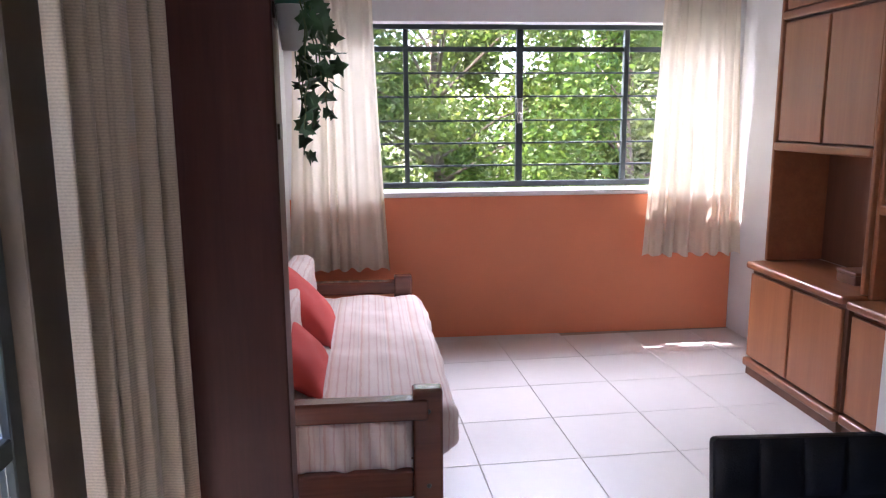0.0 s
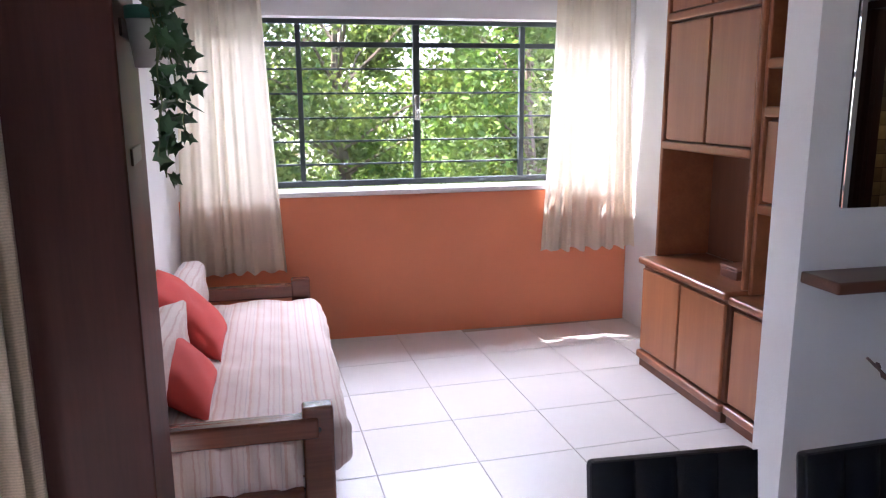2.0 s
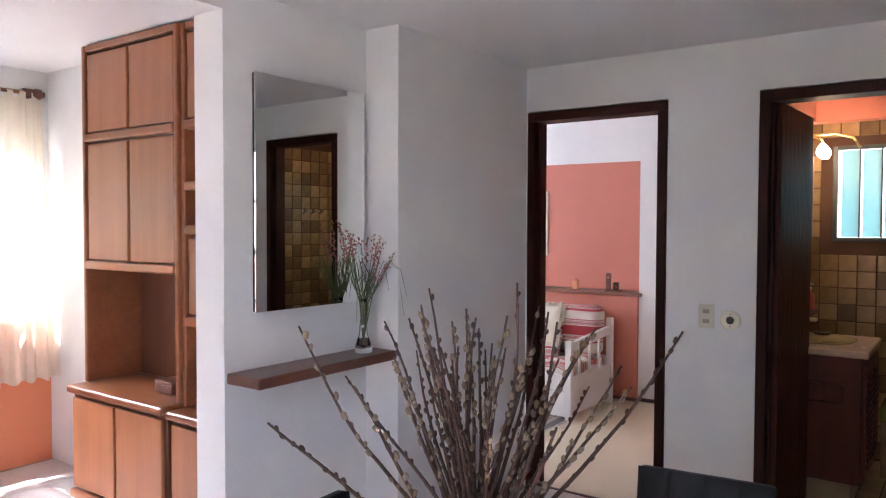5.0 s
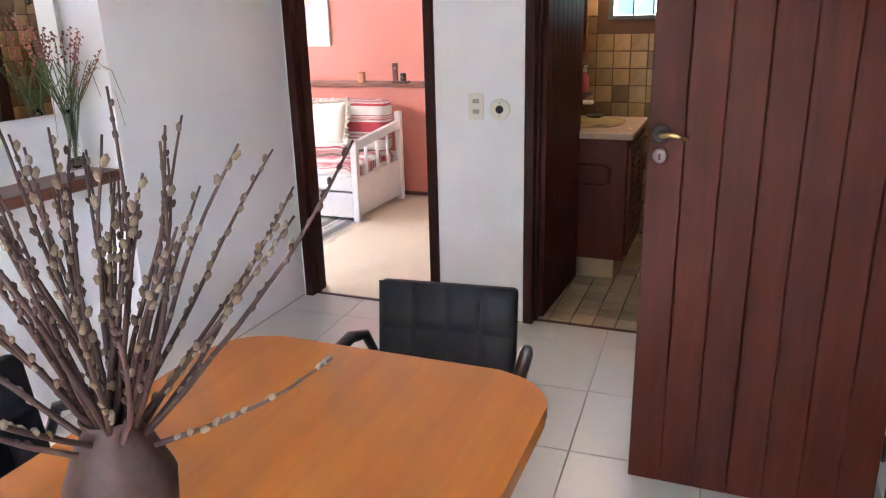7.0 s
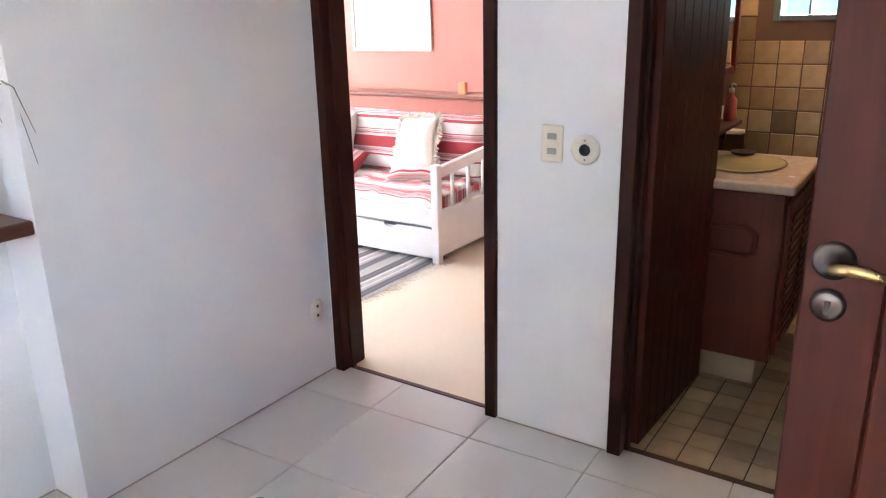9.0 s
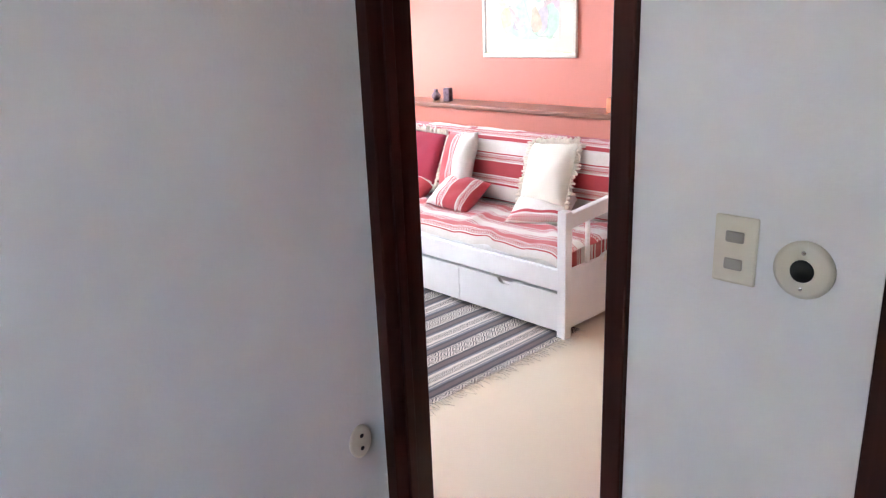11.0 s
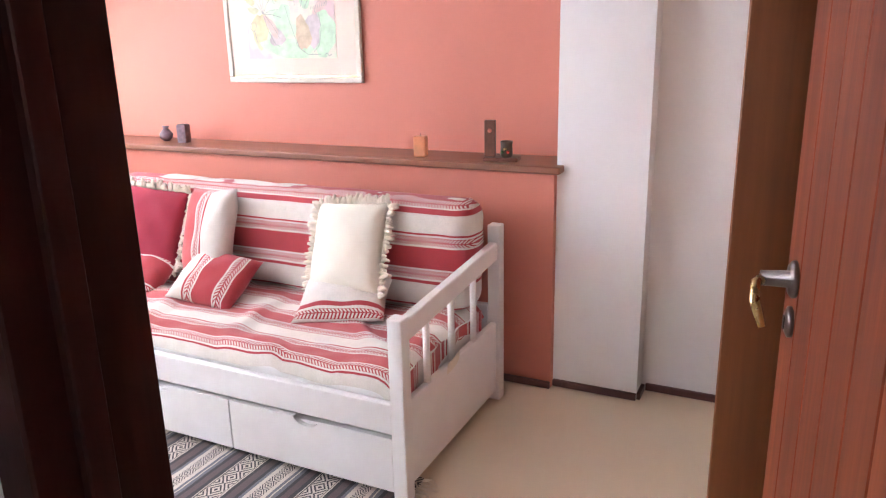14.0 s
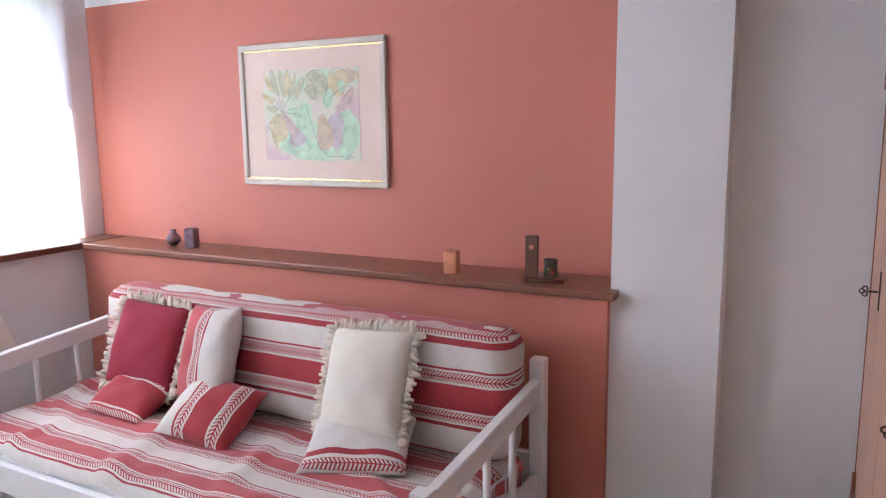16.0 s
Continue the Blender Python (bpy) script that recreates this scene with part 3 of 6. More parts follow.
def lever(parent, x, z, face, brass=True, side=1, droop=0.0):
    """Rose, lever and key rose on one face; face: y of the face, side: which way the lever points along x."""
    s = -1 if face < 0 else 1
    turn = Matrix.Translation((x, face, z)) @ Matrix.Rotation(radians(90 * -s), 4, "X")
    h = lathe("door_handle", [(0.026, 0), (0.026, 0.005), (0.021, 0.009), (0.012, 0.010), (0.0105, 0.045), (0.0, 0.046)], M_AGED, parent, 20, "steel rose", turn)
    pts = [(x, face + s * 0.042, z), (x + side * 0.03, face + s * 0.050, z + 0.004), (x + side * 0.05, face + s * 0.050, z + 0.002), (x + side * 0.078, face + s * 0.044, z - 0.008)]
    if droop:
        pts = [(x, face + s * 0.040, z), (x + side * 0.012, face + s * 0.052, z - 0.004), (x + side * 0.03, face + s * 0.054, z - droop * 0.55), (x + side * 0.045, face + s * 0.044, z - droop * 1.25)]
    l = tube("lever", pts, [0.0085, 0.0075, 0.0075, 0.005], M_BRASS, parent, 8, "worn brass lever")
    lathe("key_rose", [(0.022, 0), (0.022, 0.005), (0.016, 0.008), (0.0, 0.009)], M_AGED, parent, 20, "steel key rose", Matrix.Translation((x, face, z - 0.062)) @ Matrix.Rotation(radians(90 * -s), 4, "X"))
    box("keyhole", (x - 0.004, x + 0.004, face + s * 0.009, face + s * 0.0105, z - 0.072, z - 0.054), M_BLACK, parent, 0)


def plank_door(name, hinge, rz, width, height, material, label, planks=7, z0=0.012):
    """Leaf along +x from the hinge line, planked on both faces."""
    t = thing(name, (hinge[0], hinge[1], z0), rz, label, "door", kind="structure")
    w = width / planks
    for i in range(planks):
        bm = bmesh.new()
        add_box(bm, i * w + 0.0008, (i + 1) * w - 0.0008, -0.0175, 0.0175, 0, height, 0.003)
        part("plank", bm, material, t)
    box("core", (0.004, width - 0.004, -0.012, 0.012, 0.003, height - 0.003), M_FRAME, t, 0)
    for z in (0.25, 1.05, 1.85):
        tube("hinge", [(-0.004, 0.019, z - 0.04), (-0.004, 0.019, z + 0.04)], 0.007, M_IRON, t, 8)
    return t


d1 = plank_door("door_1", (2.705, 0.255), 90, 0.70, 2.08, M_DOOR, "open mahogany plank door with brass lever", 7)
lever(d1, 0.664, 1.12, 0.0175, side=-1)
lever(d1, 0.664, 1.12, -0.0175, side=-1)
d2 = plank_door("door_2", (3.958, 2.128), 10.3, 0.66, 2.07, M_DOOR2, "half-open reddish plank bedroom door with brass lever", 7)
lever(d2, 0.592, 1.06, 0.0175, side=-1, droop=0.045)
lever(d2, 0.60, 1.05, -0.0175, side=-1)
d3 = plank_door("door_3", (3.885, 1.557), -2.5, 0.65, 2.07, M_DOOR, "open dark plank bathroom door", 8)
lever(d3, 0.56, 1.03, 0.0175, side=-1)
# frame of the plank door
t = thing("door_frame_3", label="dark wooden frame of the plank door", category="door frame", kind="structure")
box("jamb", (2.725, 2.775, 0.07, 0.212, 0, 2.1), M_FRAME, t)
box("jamb", (1.9, 1.945, 0.07, 0.212, 0, 2.1), M_FRAME, t)
box("head", (1.9, 2.775, 0.07, 0.212, 2.1005, 2.15), M_FRAME, t)

# barred steel window of the living room
win = thing("window_1", label="dark steel barred living room window", category="window", kind="structure")
YP = 5.70
for nm, d in (("window_frame", (XW0, XW1, YP - 0.02, YP + 0.02, ZW0, ZW0 + 0.035)), ("window_frame", (XW0, XW1, YP - 0.02, YP + 0.02, ZW1 - 0.03, ZW1)),
              ("window_frame", (XW0, XW0 + 0.035, YP - 0.02, YP + 0.02, ZW0 + 0.036, ZW1 - 0.031)), ("window_frame", (XW1 - 0.035, XW1, YP - 0.02, YP + 0.02, ZW0 + 0.036, ZW1 - 0.031))):
    box(nm, d, M_STEEL, win, 0.003)
for x, w in ((0.271, 0.016), (1.012, 0.022), (1.725, 0.016)):
    box("mullion", (x - w, x + w, YP - 0.022, YP + 0.022, ZW0 + 0.036, ZW1 - 0.031), M_STEEL, win, 0.003)
for z, h in ((1.872, 0.016), (1.722, 0.006), (1.572, 0.006), (1.418, 0.006), (1.272, 0.006), (1.125, 0.006)):
    box("bar", (XW0 + 0.036, XW1 - 0.036, YP - 0.012, YP + 0.014, z - h, z + h), M_STEEL, win, 0.002)
lt = box("latch", (0.994, 1.03, YP - 0.045, YP - 0.0225, 1.40, 1.56), M_CHROME, win, 0.004, "bright metal latch")
tube("latch_lever", [(1.012, YP - 0.05, 1.47), (1.012, YP - 0.07, 1.45), (1.012, YP - 0.072, 1.40)], 0.007, M_CHROME, lt)
xs = [XW0 + 0.037, 0.255, 0.287, 0.99, 1.034, 1.709, 1.741, XW1 - 0.037]
for a, b in zip(xs[::2], xs[1::2]):
    p = box("pane", (a, b, YP + 0.015, YP + 0.018, ZW0 + 0.037, ZW1 - 0.032), M_GLASS, win, 0)
    p.visible_shadow = False

# curtain rod
rod = thing("curtain_rod", (0, 5.465, 2.287), label="wooden curtain rod with turned finials", category="curtain rod")
tube("pole", [(-0.42, 0, 0), (2.37, 0, 0)], 0.0115, M_CAB, rod, 12)
for x in (-0.41, 2.36):
    lathe("finial", [(0.0, -0.05), (0.022, -0.04), (0.034, -0.015), (0.03, 0.01), (0.016, 0.02), (0.02, 0.03), (0.0, 0.035)], M_SHELF, rod, 16, "", Matrix.Translation((x, 0, 0)) @ Matrix.Rotation(radians(90 if x > 0 else -90), 4, "Y"))
for x in (-0.33, 0.975, 2.30):
    bm = bmesh.new()
    add_box(bm, x - 0.035, x + 0.035, -0.012, 0.078, -0.028, 0.028, 0.012, 2)
    part("bracket", bm, M_SHELF, rod)


def curtain_bm(path, z0, z1, folds, amp, flare=0.15, seed=0, nu=90, nv=24):
    """Hanging cloth along a polyline of two points, with deepening folds."""
    (ax, ay), (bx, by) = path
    d = Vector((bx - ax, by - ay))
    nrm = Vector((-d.y, d.x)).normalized()
    rnd = random.Random(seed)
    ph = [rnd.uniform(0, 6.28) for _ in range(4)]
    bm = bmesh.new()

    def f(u, v):
        s = u + 0.035 * math.sin(2 * math.pi * u * 1.7 + ph[0]) + 0.012 * math.sin(2 * math.pi * u * 4.1 + ph[3]) + 0.02 * (1 - v) * math.sin(3 * u + ph[2])
        uu = 0.5 + (u - 0.5) * (1 + flare * (1 - v) ** 1.3)
        k = (0.45 + 0.55 * (1 - v)) * (0.75 + 0.35 * math.sin(2 * math.pi * u * 1.35 + ph[2]))
        o = amp * k * (math.sin(2 * math.pi * s * folds + ph[1] + 0.5 * (1 - v)) + 0.35 * math.sin(2 * math.pi * s * folds * 2.3 + ph[2]))
        p = Vector((ax, ay)) + d * uu + nrm * o
        hem = 0.012 * math.sin(2 * math.pi * u * folds + ph[3]) * (1 - v)
        return Vector((p.x, p.y, z0 + (z1 - z0) * v + hem))
    grid_mesh(bm, nu, nv, f)
    return bm


for path, z0, z1, sd in ((((-0.41, 5.445), (0.06, 5.46)), 0.49, 2.25, 1), (((1.88, 5.46), (2.37, 5.445)), 0.535, 2.25, 5)):
    c = thing("curtain", (0, 0, 0), label="cream linen tab-top curtain beside the barred window", category="curtain", group="living room curtains")
    part("cloth", curtain_bm(path, z0, z1, 6.5, 0.030, 0.33, sd), M_LINEN, c, "", None, True)
    (ax, ay), (bx, by) = path
    for i in range(7):
        x = ax + (bx - ax) * (i + 0.4) / 7
        pts = [(x, 5.452, 2.24), (x, 5.448, 2.285), (x, 5.465, 2.303), (x, 5.482, 2.285), (x, 5.478, 2.24)]
        bm = bmesh.new()
        vs = [[bm.verts.new((p[0] + dx, p[1], p[2])) for dx in (-0.018, 0.018)] for p in pts]
        for q, w in zip(vs, vs[1:]):
            bm.faces.new((q[0], q[1], w[1], w[0]))
        part("tab", bm, M_LINEN, c)

# heavy curtain, glazed steel door and the dark wooden partition by the entrance
c = thing("curtain", (0, 0, 0), label="beige woven curtain gathered beside the glazed door", category="curtain")
part("cloth", curtain_bm(((-0.48, 2.10), (-0.36, 2.36)), 0.03, 2.30, 6.0, 0.022, 0.05, 9), M_BEIGE, c, "", None, True)
g = thing("door_4", label="steel framed glazed door with square panes", category="door", kind="structure")
box("stile", (-0.665, -0.63, GY1 - 0.05, GY1 - 0.002, 0.004, 2.135), M_STEEL, g)
box("stile", (-0.665, -0.63, GY0 + 0.002, GY0 + 0.05, 0.004, 2.135), M_STEEL, g)
box("stile", (-0.665, -0.63, 1.33, 1.38, 0.004, 2.135), M_STEEL, g)
zs = [0.03, 0.44, 0.86, 1.27, 1.69, 2.11]
for z in zs:
    for a, b in ((GY0 + 0.051, 1.329), (1.381, GY1 - 0.051)):
        box("rail", (-0.665, -0.63, a, b, z - 0.022, z + 0.022), M_STEEL, g)
for z, w in zip(zs, zs[1:]):
    for a, b in ((GY0 + 0.052, 1.328), (1.382, GY1 - 0.052)):
        p = box("pane", (-0.65, -0.646, a, b, z + 0.023, w - 0.023), M_GLASS, g, 0)
        p.visible_shadow = False
# added box over the pier; its taupe stands for wall in shade
jb = thing("door_frame_4", label="wall strip by the glazed door, its shade put in taupe", category="door frame", kind="structure")
M_SHADE_TAUPE = plain("shaded_wall_taupe", (0.16, 0.125, 0.09), 0.6, var=0.15, scale=4)
box("jamb", (-0.745, -0.592, GY1 - 0.001, 2.421, 0.003, 2.139), M_SHADE_TAUPE, jb, 0.004)
pt = thing("partition", (-0.165, 2.41, 0), 4.9, label="tall dark wooden partition at the room's entrance", category="partition", kind="structure")
box("front_board", (-0.41, 0.0, 0, 0.03, 0.003, HALL_H), M_FRAME, pt, 0.004, "dark brown board")
box("side_board", (-0.045, -0.002, 0.0305, 0.49, 0.003, HALL_H), M_DOOR, pt, 0.004, "glossy brown board")
for z in (1.40, 1.66):
    box("hinge", (-0.0015, 0.004, 0.10, 0.30, z, z + 0.035), M_IRON, pt, 0.001)


# ---- living room things ----
def cabinet_unit(name, y0, y1, label, lower_z, dx=0.0, niche=True):
    """Wall unit against the east wall, facing -x: base cabinet and tall upper case."""
    t = thing(name, (2.11 + dx, y0, 0), label=label, category="cabinet", group="cherry wall units")
    w, d = y1 - y0, 0.41 - dx
    box("plinth", (0.012, d, 0.004, w - 0.004, 0.0, 0.055), M_CABSHADE, t)
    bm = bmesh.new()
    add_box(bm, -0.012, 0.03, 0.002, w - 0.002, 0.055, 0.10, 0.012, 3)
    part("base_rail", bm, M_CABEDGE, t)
    box("body", (0.022, d, 0.002, w - 0.002, 0.101, lower_z - 0.041), M_CABSHADE, t, 0.002)
    n = 2 if niche else 1
    for i in range(n):
        a, b = 0.012 + (w - 0.024) * i / n, 0.012 + (w - 0.024) * (i + 1) / n
        box("door", (0.0, 0.0205, a + 0.009, b - 0.009, 0.115, lower_z - 0.065), M_CAB, t, 0.006, seg=2)
    bm = bmesh.new()
    add_box(bm, -0.022, d, -0.004 if niche else 0.001, w + 0.004 if niche else w, lower_z - 0.04, lower_z, 0.014, 3)
    part("worktop", bm, M_CABEDGE, t)
    # upper case
    u0 = 0.085
    top = 2.434
    for a, b in ((0.0, 0.026), (w - 0.026, w)):
        bm = bmesh.new()
        add_box(bm, u0 - 0.006, d, a, b, lower_z + 0.001, top, 0.008, 2)
        part("side_panel", bm, M_CABEDGE, t)
    box("back_panel", (d - 0.012, d - 0.002, 0.027, w - 0.027, lower_z + 0.002, top), M_CABSHADE, t, 0)
    shelves = (1.285, 1.955) if niche else (1.045, 1.475, 1.68, 1.965)
    for z in shelves:
        bm = bmesh.new()
        add_box(bm, u0 - 0.012, d - 0.013, 0.0265, w - 0.0265, z - 0.028, z + 0.016, 0.010, 3)
        part("shelf", bm, M_CABEDGE, t)
    box("top_board", (u0, d - 0.013, 0.0265, w - 0.0265, top - 0.035, top), M_CABEDGE, t, 0.004)
    cases = ((1.302, 1.926, 2), (1.972, top - 0.04, 2)) if niche else ((1.068, 1.44, 1), (1.985, top - 0.04, 1))
    for za, zb, k in cases:
        box("case_back", (u0 + 0.03, u0 + 0.04, 0.028, w - 0.028, za, zb), M_CABSHADE, t, 0)
        for i in range(k):
            a, b = 0.028 + (w - 0.056) * i / k, 0.028 + (w - 0.056) * (i + 1) / k
            box("door", (u0 + 0.004, u0 + 0.024, a + 0.010, b - 0.010, za + 0.006, zb - 0.012), M_CAB, t, 0.005, seg=2)
    return t


cabinet_unit("wall_cabinet", 3.815, 4.652, "tall cherry veneer wall cabinet with open niche", 0.65)
cabinet_unit("wall_cabinet", 3.236, 3.813, "narrow cherry veneer wall cabinet with open shelves", 0.632, 0.02, False)
b = thing("wooden_box", (2.36, 4.06, 0.651), 0, "small dark wooden box on the cabinet top", "box")
box("body", (-0.09, 0.09, -0.07, 0.07, 0, 0.045), M_SHELF, b, 0.004)
box("lid", (-0.092, 0.092, -0.072, 0.072, 0.0455, 0.062), M_CABSHADE, b, 0.004)
f = thing("framed_print", (2.44, 3.98, 0.651), 60, "small print in a wooden frame inside the niche", "framed print")
for d in ((-0.075, -0.06, -0.008, 0.008, 0, 0.21), (0.06, 0.075, -0.008, 0.008, 0, 0.21), (-0.0595, 0.0595, -0.008, 0.008, 0, 0.015), (-0.0595, 0.0595, -0.008, 0.008, 0.195, 0.21)):
    box("frame_bar", d, M_CABEDGE, f, 0.002)
box("print", (-0.0595, 0.0595, -0.003, 0.003, 0.0155, 0.1945), M_CREAM, f, 0)
dsh = thing("dish", (2.30, 3.60, 0.633), 0, "small dark dish on the cabinet top", "dish")
lathe("bowl", [(0.03, 0), (0.055, 0.008), (0.07, 0.022), (0.066, 0.023), (0.05, 0.012), (0.0, 0.009)], M_BLACK, dsh, 24)

# wooden sofa
SX, SY = -0.475, 3.265
sofa = thing("sofa", (SX, SY, 0), 0, "dark varnished wooden sofa with striped cover", "sofa")
for y in (0.0, 1.88):
    bm = bmesh.new()
    add_box(bm, 0.63, 0.737, y, y + 0.072, 0.0, 0.51, 0.012, 3)
    part("post", bm, M_SOFA, sofa)
    box("post", (0.02, 0.10, y, y + 0.072, 0.0, 0.60), M_SOFA, sofa, 0.01, seg=2)
    bm = bmesh.new()
    add_box(bm, 0.1005, 0.685, y - 0.012 if y == 0 else y + 0.006, y + 0.062 if y == 0 else y + 0.084, 0.40, 0.475, 0.01, 3)
    part("arm_rail", bm, M_SOFA, sofa)
    box("lower_rail", (0.1005, 0.6295, y + 0.015, y + 0.055, 0.10, 0.20), M_SOFA, sofa, 0.005)
    for z in (0.15, 0.43):
        lathe("bolt", [(0.0, 0), (0.009, 0), (0.008, 0.004), (0.0, 0.005)], M_IRON, sofa, 10, "", Matrix.Translation((0.685, y - 0.0005 if y == 0 else y + 0.0725, z)) @ Matrix.Rotation(radians(90 if y == 0 else -90), 4, "X"))
box("side_rail", (0.655, 0.695, 0.0725, 1.8795, 0.12, 0.21), M_SOFA, sofa, 0.005)
box("side_rail", (0.03, 0.07, 0.0725, 1.8795, 0.12, 0.21), M_SOFA, sofa, 0.005)
for i in range(9):
    box("slat", (0.0705, 0.6545, 0.14 + i * 0.195, 0.22 + i * 0.195, 0.185, 0.205), M_SOFA, sofa, 0.002)


def soft_slab(x0, x1, y0, y1, z0, z1, r=0.05, wr=0.006, seed=0, n=26):
    """A padded cushion with rounded rim and wrinkles."""
    bm = bmesh.new()
    add_box(bm, x0, x1, y0, y1, z0, z1)
    bmesh.ops.subdivide_edges(bm, edges=bm.edges[:], cuts=n, use_grid_fill=True)
    c = Vector(((x0 + x1) / 2, (y0 + y1) / 2, (z0 + z1) / 2))
    h = Vector(((x1 - x0) / 2, (y1 - y0) / 2, (z1 - z0) / 2))
    for v in bm.verts:
        p = v.co - c
        core = Vector([max(-h[i] + r, min(h[i] - r, p[i])) for i in range(3)])
        d = p - core
        if d.length > 1e-6:
            p = core + d.normalized() * min(r, d.length) if d.length > r else p
        k = noise.noise(Vector((v.co.x * 7 + seed, v.co.y * 5, v.co.z * 7))) + 0.5 * noise.noise(v.co * 17)
        nd = d.normalized() if d.length > 1e-6 else Vector((0, 0, 1))
        v.co = c + p + nd * wr * k
    return bm


mat1 = thing("mattress", (SX, SY, 0.205), 0, "sofa mattress under a pink striped cotton cover", "mattress")
part("padding", soft_slab(0.03, 0.80, 0.078, 1.87, 0.001, 0.20, 0.06, 0.018, 3, 44), M_COVER, mat1, "", None, True)


def drape_bm(x0, x1, y, z0, z1, seed=0):
    bm = bmesh.new()
    grid_mesh(bm, 40, 8, lambda u, v: Vector((x0 + (x1 - x0) * u, y - 0.012 + 0.010 * math.sin(u * 17 + seed) + 0.007 * math.sin(u * 41 + v * 4) - 0.012 * math.sin(math.pi * v), z0 + (z1 - z0) * v - 0.055 * math.sin(math.pi * u) * (1 - v))))
    return bm


part("cover_skirt", drape_bm(0.11, 0.625, 0.070, -0.035, 0.16, 2), M_COVER, mat1, "", None, True)
bk = thing("back_cushion", (SX + 0.02, SY + 0.05, 0.405), 0, "long sofa back cushion in a pink striped cover", "cushion")
bb = soft_slab(0.0, 0.15, 0.03, 1.78, 0.001, 0.27, 0.06, 0.014, 6)
for v in bb.verts:
    v.co.x -= 0.0 + max(0, v.co.z) * -0.02
part("padding", bb, M_COVER, bk, "", None, True)
for y, z, tilt, sd in ((3.74, 0.39, 48, 1), (4.36, 0.40, 44, 2)):
    q = thing("cushion", (SX + 0.305, y, z), 0, "plump coral red cushion leaning on the sofa back", "cushion", "coral sofa cushions")
    part("filling", pillow_bm(0.50, 0.46, 0.16, 16, sd), M_CORAL, q, "", Matrix.Rotation(radians(90), 4, "Z") @ Matrix.Rotation(radians(-tilt), 4, "X"), True)

# ivy in a wall pot on the partition
ivy = thing("hanging_plant", (-0.146, 2.62, 1.632), 0, "trailing green ivy in a small white wall pot", "plant")
bm = bmesh.new()
add_lathe(bm, [(0.024, -0.03), (0.030, 0.02), (0.034, 0.065), (0.035, 0.07)], 16)
part("pot", bm, M_POT, ivy, "", None, True)
lathe("rim", [(0.034, 0.0705), (0.037, 0.072), (0.037, 0.096), (0.032, 0.098), (0.0, 0.09)], M_POTG, ivy, 16, "dark green rim")


def ivy_leaf(bm, p, d, s, rnd):
    """A five-lobed leaf, slightly cupped."""
    x = Vector(d).normalized()
    y = x.orthogonal().normalized()
    y = (y * math.cos(rnd.uniform(0, 6.28)) + x.cross(y) * math.sin(rnd.uniform(0, 6.28))).normalized()
    n = x.cross(y)
    prof = [(0, 0), (-0.25, 0.42), (0.15, 0.35), (0.35, 0.62), (0.5, 0.25), (1.0, 0), (0.5, -0.25), (0.35, -0.62), (0.15, -0.35), (-0.25, -0.42)]
    vs = [bm.verts.new(Vector(p) + (x * a + y * b + n * (0.18 * abs(b) - 0.1 * a * a)) * s) for a, b in prof]
    for i in range(1, 9):
        bm.faces.new((vs[0], vs[i], vs[i + 1]))
    bm.faces.new((vs[0], vs[9], vs[1]))


rnd = random.Random(4)
bml = bmesh.new()
for k in range(9):
    a = rnd.uniform(-1.6, 1.6)
    x, y, z = 0.02 * math.cos(a), 0.02 * math.sin(a), 0.092
    pts = [(x, y, z)]
    L = (0.10, 0.28, 0.17, 0.22, 0.12, 0.25, 0.1, 0.31, 0.18)[k]
    vx, vy, vz = 0.026 * math.cos(a) + 0.006, 0.034 * math.sin(a), 0.045
    n = int(L / 0.03) + 3
    for i in range(n):
        vz -= 0.028
        vz = max(vz, -0.034)
        vx *= 0.72
        vy *= 0.78
        x += vx + rnd.uniform(-0.010, 0.007)
        y += vy + rnd.uniform(-0.018, 0.011)
        z += vz
        x = min(max(x, -0.01), 0.105)
        pts.append((x, y, z))
        for _ in range(1 + (i % 3 == 0)):
            d = (rnd.uniform(-0.2, 1), rnd.uniform(-1, 1), rnd.uniform(-1.0, 0.3))
            ivy_leaf(bml, (x + rnd.uniform(-.008, .02), y + rnd.uniform(-.02, .02), z), d, rnd.uniform(0.026, 0.046), rnd)
    tube("stem", pts, 0.0018, M_GRASS, ivy, 5)
part("leaves", bml, M_LEAF, ivy, "glossy lobed ivy leaves")

# ceiling spot
sp = thing("ceiling_light", (1.0, 4.39, ROOM_H), 0, "small square white recessed ceiling light", "ceiling light")
box("frame", (-0.07, 0.07, -0.07, 0.07, -0.012, 0.0), M_WPAINT, sp, 0.003)
box("diffuser", (-0.05, 0.05, -0.05, 0.05, -0.0145, -0.0125), M_PLATE, sp, 0.001)

# ---- dining area ----
mir = thing("mirror", (1.998, 3.056, 1.153), -0.95, "frameless rectangular wall mirror above the brown shelf", "mirror")
box("backing", (0.004, 0.611, -0.012, 0.0, 0.004, 0.926), M_BLACK, mir, 0)
box("glass", (0, 0.615, -0.018, -0.0125, 0, 0.93), M_MIRROR, mir, 0.002)
sh = thing("wall_shelf", (1.875, 2.872, 0.895), 0, "narrow brown wooden wall shelf under the mirror", "shelf")
bm = bmesh.new()
add_box(bm, 0, 0.783, 0, 0.187, 0, 0.042, 0.008, 3)
part("board", bm, M_SHELF, sh)
fv = thing("flower_vase", (2.525, 2.955, 0.9375), 0, "slim clear glass vase with dried flowers on the shelf", "vase")
